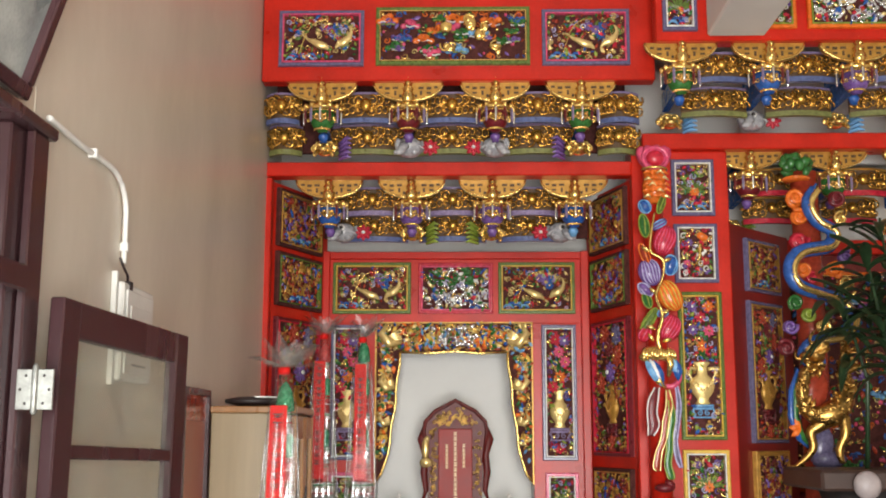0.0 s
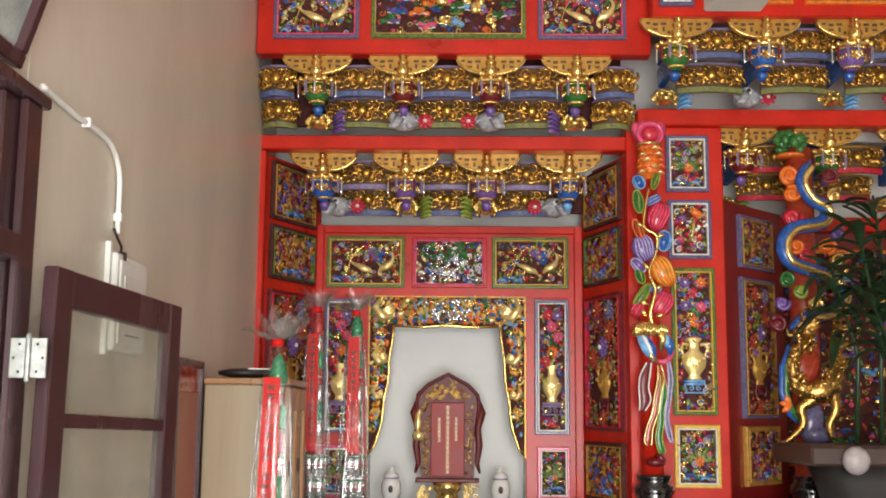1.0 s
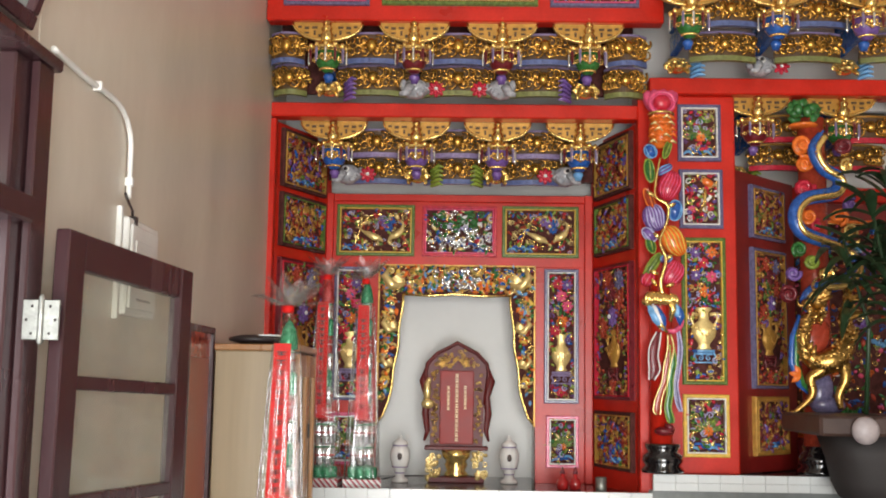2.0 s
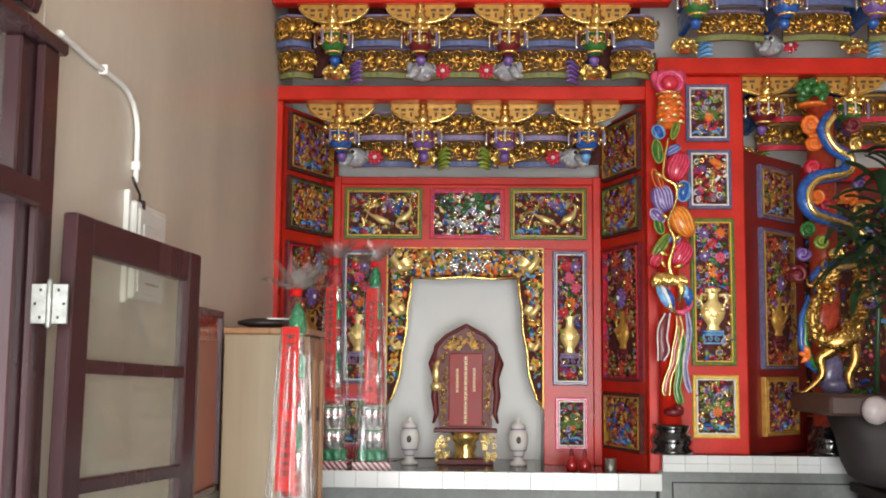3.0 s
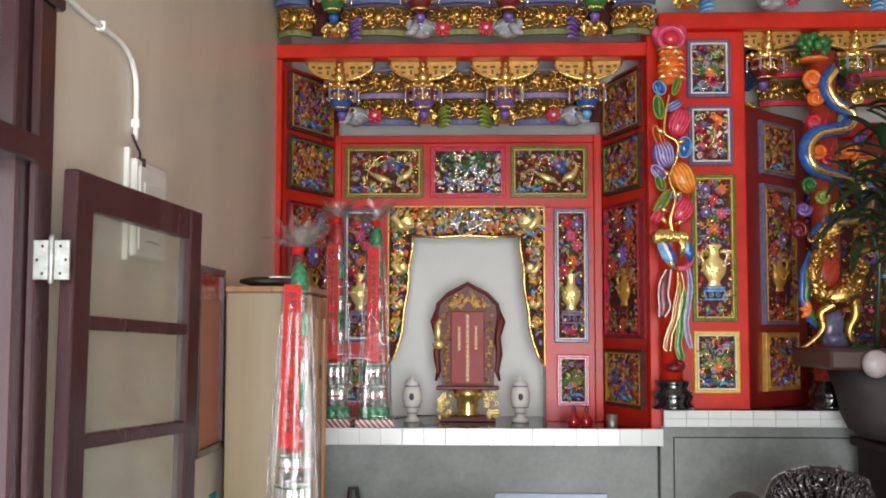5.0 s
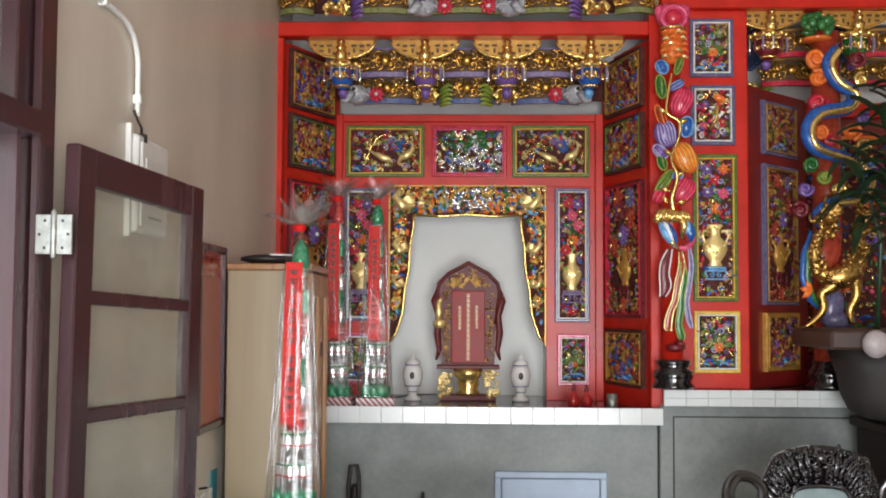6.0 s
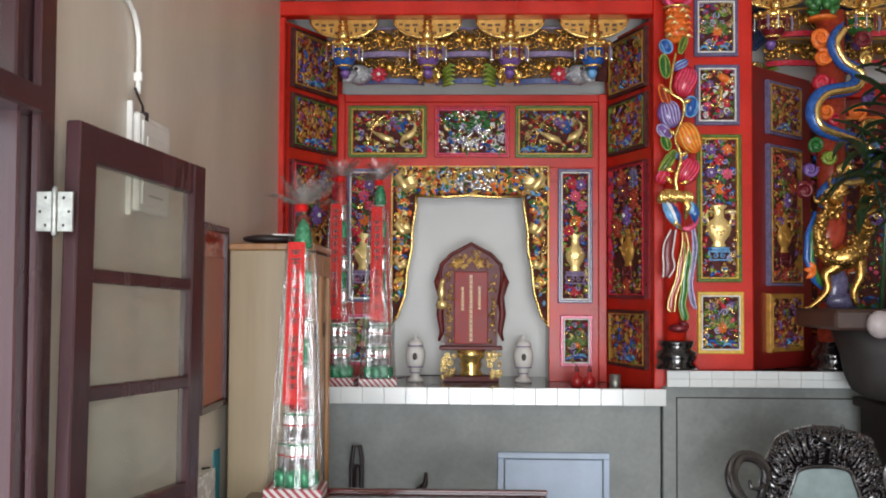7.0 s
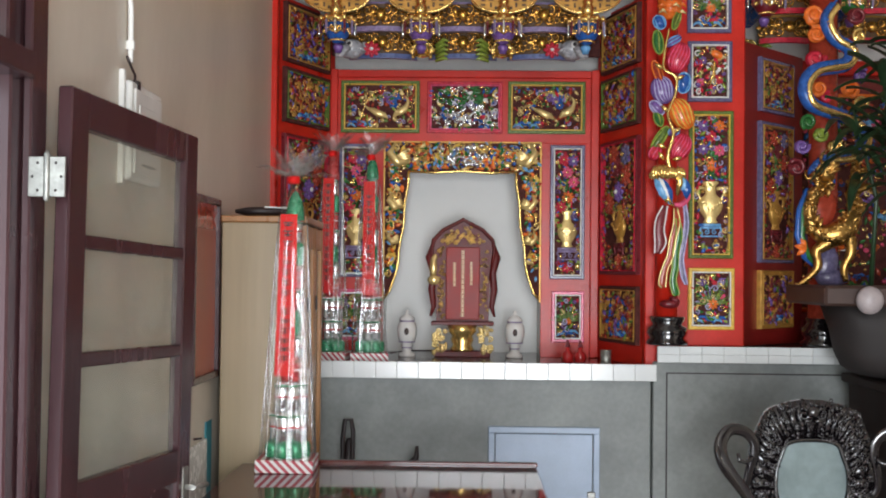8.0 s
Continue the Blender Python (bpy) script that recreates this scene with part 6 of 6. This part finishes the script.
# ---- wrapped offering towers ----
def tower(at, h, label, cap, seed):
    """A tall tapering stack of cans with a red paper strip, wrapped in clear film."""
    t = thing("offering_tower", at, label, "offering tower", "wrapped offering towers")
    r = random.Random(seed)
    part("base", B(-0.108, 0.108, -0.1, 0.1, 0.0, 0.048, c=0.003), STRIPES, t, "red and white striped base box")
    z, tiers = 0.05, []
    while z < h - 0.20:
        k = len(tiers)
        ch, R, n = ((0.055, 0.088, 7), (0.112, 0.074, 5), (0.112, 0.066, 5))[k] if k < 3 else (0.085, 0.047 - 0.0016 * k, 3)
        tiers.append((z, ch, R, n))
        z += ch + 0.002
    for k, (z, ch, R, n) in enumerate(tiers):
        cr = min(R * math.sin(math.pi / n) / (1 + math.sin(math.pi / n)) * 1.25, 0.031)
        m = (CANGREEN, SILVER, SILVER, CANRED, SILVER, CANGREEN, SILVER, CANRED, CANGREEN, SILVER)[k % 10]
        me = Shape().lathe([(cr * 0.85, 0), (cr, 0.006), (cr, ch - 0.01), (cr * 0.85, ch - 0.002), (cr * 0.8, ch)], (0, 0, 0), 10).mesh("can", m)
        emblem = Shape().ball((0, 0, ch * 0.5), (cr * 1.03, cr * 1.03, ch * 0.27), 10, 6).mesh("emblem", CANRED if m is not CANRED else WHITE)
        cuff = Shape().lathe([(cr + 0.0008, ch * 0.84), (cr + 0.0008, ch * 0.9)], (0, 0, 0), 10).mesh("cuff", CANGREEN)
        for i in range(n):
            a = 2 * math.pi * (i + 0.5 * (k % 2)) / n
            c = part("can", me, m, t, at=((R - cr) * math.cos(a) + 0.010 * min(k, 3) / 3, (R - cr) * math.sin(a) * 0.9, z))
            if m is not CANGREEN:
                part("emblem", emblem, CANRED, c)
                part("cuff", cuff, CANGREEN, c)
    zt = tiers[-1][0] + tiers[-1][1]
    part("cap", Shape().lathe([(0.036, zt), (0.035, zt + 0.03), (0.028, zt + 0.07), (0.014, zt + 0.10), (0.004, zt + 0.112)], (0.008, 0, 0), 16), cap, t)
    # the red strip leans against the front
    zb, zq = h * 0.325, h * 0.875
    wd = 0.036
    fy = lambda z_: -(0.104 * (1 - (z_ / h) * 0.62)) + 0.004
    s = Shape(False)
    vs = []
    for i in range(9):
        z_ = zb + (zq - zb) * i / 8
        w_ = wd * (1.0 - 0.12 * i / 8)
        vs += [(-w_ - 0.010, fy(z_), z_), (w_ - 0.010, fy(z_), z_), (w_ - 0.010, fy(z_) + 0.003, z_), (-w_ - 0.010, fy(z_) + 0.003, z_)]
    fs = [(i * 4 + j, i * 4 + (j + 1) % 4, i * 4 + 4 + (j + 1) % 4, i * 4 + 4 + j) for i in range(8) for j in range(4)]
    strip = part("paper_strip", s.add(vs, fs), PAPERRED, t, "red paper strip with black writing")
    z_ = zq - 0.03
    while z_ > zb + 0.05:
        q = r.uniform(0.018, 0.03)
        if r.random() < 0.85:
            wr = Shape(False)
            wr.box(-0.030, 0.006, fy(z_) - 0.004, fy(z_) - 0.002, z_ - 0.005, z_, c=0.0004)
            wr.box(-0.026, 0.002, fy(z_) - 0.004, fy(z_) - 0.002, z_ - q * 0.7, z_ - q * 0.7 + 0.005, c=0.0004)
            wr.box(-0.0145, -0.0085, fy(z_) - 0.0042, fy(z_) - 0.0022, z_ - q * 0.9, z_, c=0.0004)
            part("writing", wr, INK, strip)
        z_ -= q + 0.012
    # pleated film
    n, rows = 96, 15
    pleat = [r.choice((0.0, 0.0, 0.0, 0.0, -0.07, 0.05)) + r.uniform(-0.008, 0.008) for _ in range(n)]
    drift = [r.uniform(-0.012, 0.012) for _ in range(n)]
    f = Shape()
    vs = []
    for i in range(rows + 1):
        k = i / rows
        R = 0.108 - 0.062 * k if k < 0.86 else 0.036 * (1 - (k - 0.86) / 0.14) + 0.0185
        for j in range(n):
            a = 2 * math.pi * j / n
            q = R * (1 + pleat[j] * (1.0 - 0.5 * k) + drift[j] * math.sin(i * 0.9 + j) * 0.6 + 0.015 * math.sin(a * 3 + i * 0.5 + seed))
            sq = 1 / max(abs(math.cos(a)), abs(math.sin(a))) ** 0.75 if k < 0.9 else 1
            vs.append((q * sq * math.cos(a) * 0.95, q * sq * math.sin(a) * 0.95, 0.05 + (h - 0.05) * k))
    f.add(vs, [(i * n + j, i * n + (j + 1) % n, (i + 1) * n + (j + 1) % n, (i + 1) * n + j) for i in range(rows) for j in range(n)])
    w = part("film", f, FILM, t, "clear pleated cellophane wrap")
    w.visible_shadow = False
    for k in range(17):
        a = 2 * math.pi * (k + r.uniform(-0.3, 0.3)) / 17
        sq = 1 / max(abs(math.cos(a)), abs(math.sin(a))) ** 0.75
        low, b = 0.108 * sq, a + r.uniform(-0.12, 0.12)
        z0 = 0.05 if r.random() < 0.6 else r.uniform(0.1, 0.45) * h
        q = lambda z_: 1 - 0.574 * (z_ / h)
        line = [((low * q(z_) + 0.002) * 0.95 * math.cos(a + (b - a) * z_ / h), (low * q(z_) + 0.002) * 0.95 * math.sin(a + (b - a) * z_ / h), z_) for z_ in [z0 + (0.87 * h - z0) * i / 8 for i in range(9)]]
        part("film_fold", Shape().tube(line, [0.0005, 0.002, 0.0028, 0.0022, 0.003, 0.002, 0.0026, 0.0018, 0.0005], 5), FOLD, t).visible_shadow = False
    cr = Shape()
    for i in range(26):
        a = 2 * math.pi * i / 26
        d = Vector((math.cos(a), math.sin(a) * 0.7, r.uniform(-0.2, 1.2))).normalized()
        ln = r.uniform(0.09, 0.19)
        c = Vector((0.01, 0, h + 0.005))
        sd = d.cross(Vector((0, 0, 1))).normalized() * r.uniform(0.03, 0.065)
        cr.add([c, c + d * ln * 0.5 + sd, c + d * ln * r.uniform(0.8, 1.1), c + d * ln * 0.55 - sd, c + d * ln * 0.7 + Vector((0, -0.02, 0.015))], [(0, 1, 4), (1, 2, 4), (2, 3, 4), (3, 0, 4)])
    b = tagged(part("film_top", cr, FILM2, t, "crumpled cellophane gathered at the top"), kind="stuff")
    b.visible_shadow = False
    part("tie", Shape().lathe([(0.02, h - 0.02), (0.024, h - 0.005), (0.02, h + 0.01)], (0, 0, 0), 10), PAPERRED, t, "red ribbon tie")
    return t


tower((-0.636, 3.06, 0.862, 0, 0.6, 2), 1.10, "wrapped tower of drink cans with red strip on the table", CANGREEN, 1)
tower(pose(-0.466, 4.56, 1.149, 0, 0, 6) @ Matrix.Diagonal((0.9, 0.9, 1, 1)), 1.06, "tall wrapped tower of drink cans on the altar", CANGREEN, 2)
tower(pose(-0.672, 4.58, 1.149, 0, 0, -4) @ Matrix.Diagonal((0.9, 0.9, 1, 1)), 1.08, "tall wrapped tower of drink cans on the altar", CANRED, 3)

# ---- table ----
ta = thing("table", (0, 0, 0), "red-brown lacquered table with a glass-bright top", "table")
part("tabletop", B(-0.84, 0.32, 2.35, 3.235, 0.82, 0.855, c=0.006), TABLEWOOD, ta)
part("glass_top", B(-0.83, 0.31, 2.36, 3.20, 0.8552, 0.861, c=0.002), surface("dark_table_glass", (0.09, 0.02, 0.016), 0.04, vary=0.1, bump=0.0, spread=0.02), ta, "glossy glass sheet")
part("lip", B(-0.83, 0.32, 3.205, 3.235, 0.855, 0.872, c=0.004), TABLEWOOD, ta)
for x in (-0.79, 0.23):
    for y in (2.40, 3.12):
        part("leg", B(x, x + 0.06, y, y + 0.06, 0, 0.82, c=0.006), TABLEWOOD, ta)
part("apron", B(-0.73, 0.23, 3.13, 3.16, 0.70, 0.82, c=0.004), TABLEWOOD, ta)
part("apron", B(-0.73, 0.23, 2.42, 2.45, 0.70, 0.82, c=0.004), TABLEWOOD, ta)
bs = thing("black_stand", (-0.53, 4.22, 0), "black metal stand leaning by the cement counter", "stand")
part("loop", Shape().tube([(-0.03, 0, 0.0), (-0.028, 0, 0.80), (-0.02, 0.02, 0.89), (0.01, 0.02, 0.89), (0.02, 0, 0.84), (0.025, 0, 0.0)], 0.011, 7), INK, bs)
part("body", Shape().lathe([(0.05, 0.0), (0.05, 0.60), (0.03, 0.66), (0.02, 0.78), (0.012, 0.80)], (0.0, 0.03, 0), 12), INK, bs)
ho = thing("thermos_flask", (-0.22, 4.22, 0), "slim dark flask standing by the counter", "flask")
part("body", Shape().lathe([(0.05, 0), (0.055, 0.01), (0.055, 0.6), (0.03, 0.68), (0.025, 0.70)], (0, 0, 0), 14), INK, ho)
part("spout", Shape().tube([(0.0, 0, 0.69), (0.02, 0, 0.72), (0.022, 0, 0.77)], [0.02, 0.012, 0.007], 8), INK, ho)

# ---- carved chair ----
chx = thing("carved_armchair", pose(1.358, 3.15, -0.0, 0, 0, 0), "black carved rosewood armchair with a marble back panel", "armchair")
def back_outline(k):
    pts = []
    for i in range(40):
        a = math.pi * (1.28 - 1.56 * i / 39)
        c_, s_ = math.cos(a), math.sin(a)
        pts.append((0.235 * k * math.copysign(abs(c_) ** 0.72, c_) * (1 + 0.03 * math.cos(6 * a)), 0.86 + 0.278 * k * math.copysign(abs(s_) ** 0.72, s_) * (1 + 0.012 * math.sin(9 * a))))
    return pts


bo = Shape()
o_out, o_in = back_outline(1.0), [(x * 0.54, 0.83 + (z - 0.86) * 0.57) for x, z in back_outline(1.0)]
for i in range(39):
    bo.plate([o_out[i], o_out[i + 1], o_in[i + 1], o_in[i]], -0.018, 0.018)
part("back_frame", bo, BLACKWOOD, chx)
r_ = random.Random(31)
cv = Shape()
for i in range(420):
    k = r_.uniform(0.02, 0.98) * 38
    j, u = int(k), k - int(k)
    t = r_.uniform(0.06, 1.0)
    (xi, zi), (xo, zo) = [[p_[j][c] + (p_[j + 1][c] - p_[j][c]) * u for c in (0, 1)] for p_ in (o_in, o_out)]
    x, z = xi + (xo - xi) * t, zi + (zo - zi) * t
    if i % 2:
        cv.curl((x, -0.024, z), r_.uniform(0.006, 0.013), r_.uniform(0, 6.28), 1.2, 0.0032, r_.choice((-1, 1)), 4, 9)
    else:
        cv.ball((x, -0.022, z), (r_.uniform(0.004, 0.010), 0.008, r_.uniform(0.004, 0.009)), 6, 4)
tagged(part("carving", cv, BLACKWOOD, chx, "dense carved foliage"), kind="stuff")
cr_ = Shape().ball((0.0, -0.032, 1.095), (0.024, 0.016, 0.022), 10, 7)
for sx in (-1, 1):
    cr_.curl((sx * 0.035, -0.028, 1.085), 0.024, 1.5, 1.2, 0.006, sx)
    cr_.ball((sx * 0.02, -0.028, 1.062), (0.018, 0.01, 0.009), 7, 5)
part("crest_boss", cr_, BLACKWOOD, chx)
mo = [(0.128 * math.copysign(abs(math.cos(a)) ** 0.6, math.cos(a)) * (1 + 0.05 * math.cos(6 * a)), 0.82 + 0.165 * math.copysign(abs(math.sin(a)) ** 0.6, math.sin(a))) for a in [2 * math.pi * i / 40 for i in range(40)]]
part("marble_panel", Shape(False).plate(mo, -0.012, 0.006), MARBLE, chx, "grey-green marble back panel")
part("marble_edge", Shape().tube([(x * 1.03, -0.018, 0.82 + (z - 0.82) * 1.02) for x, z in mo + mo[:1]], 0.009, 6), BLACKWOOD, chx)
for sx in (-1, 1):
    am = Shape()
    am.tube(*spline([(sx * 0.26, -0.40, 0.47), (sx * 0.255, -0.36, 0.62), (sx * 0.262, -0.28, 0.74), (sx * 0.305, -0.18, 0.83), (sx * 0.352, -0.11, 0.905), (sx * 0.362, -0.08, 0.975), (sx * 0.325, -0.06, 1.026), (sx * 0.268, -0.05, 1.022), (sx * 0.230, -0.045, 0.985), (sx * 0.226, -0.04, 0.935), (sx * 0.242, -0.03, 0.87), (sx * 0.246, -0.02, 0.81), (sx * 0.222, -0.01, 0.765), (sx * 0.205, 0.0, 0.755)], [0.018, 0.019, 0.020, 0.022, 0.025, 0.025, 0.023, 0.021, 0.019, 0.018, 0.016, 0.014, 0.011, 0.006]), 12, 0.4)
    am.tube([(sx * 0.232, -0.045, 0.925), (sx * 0.255, -0.05, 0.905), (sx * 0.285, -0.055, 0.912), (sx * 0.290, -0.055, 0.940)], [0.010, 0.010, 0.009, 0.006], 7)
    part("arm", am, BLACKWOOD, chx)
    part("back_post", Shape().tube([(sx * 0.20, 0.03, 0.0), (sx * 0.205, 0.03, 0.45), (sx * 0.20, 0.015, 0.70)], 0.022, 8), BLACKWOOD, chx)
    part("front_leg", Shape().tube([(sx * 0.25, -0.43, 0.0), (sx * 0.265, -0.44, 0.08), (sx * 0.24, -0.42, 0.3), (sx * 0.26, -0.42, 0.45)], [0.03, 0.024, 0.022, 0.03], 8), BLACKWOOD, chx)
part("seat", B(-0.29, 0.29, -0.46, 0.06, 0.43, 0.475, c=0.01), BLACKWOOD, chx)
part("lower_rail", B(-0.20, 0.20, 0.0, 0.03, 0.56, 0.66, c=0.006), BLACKWOOD, chx)
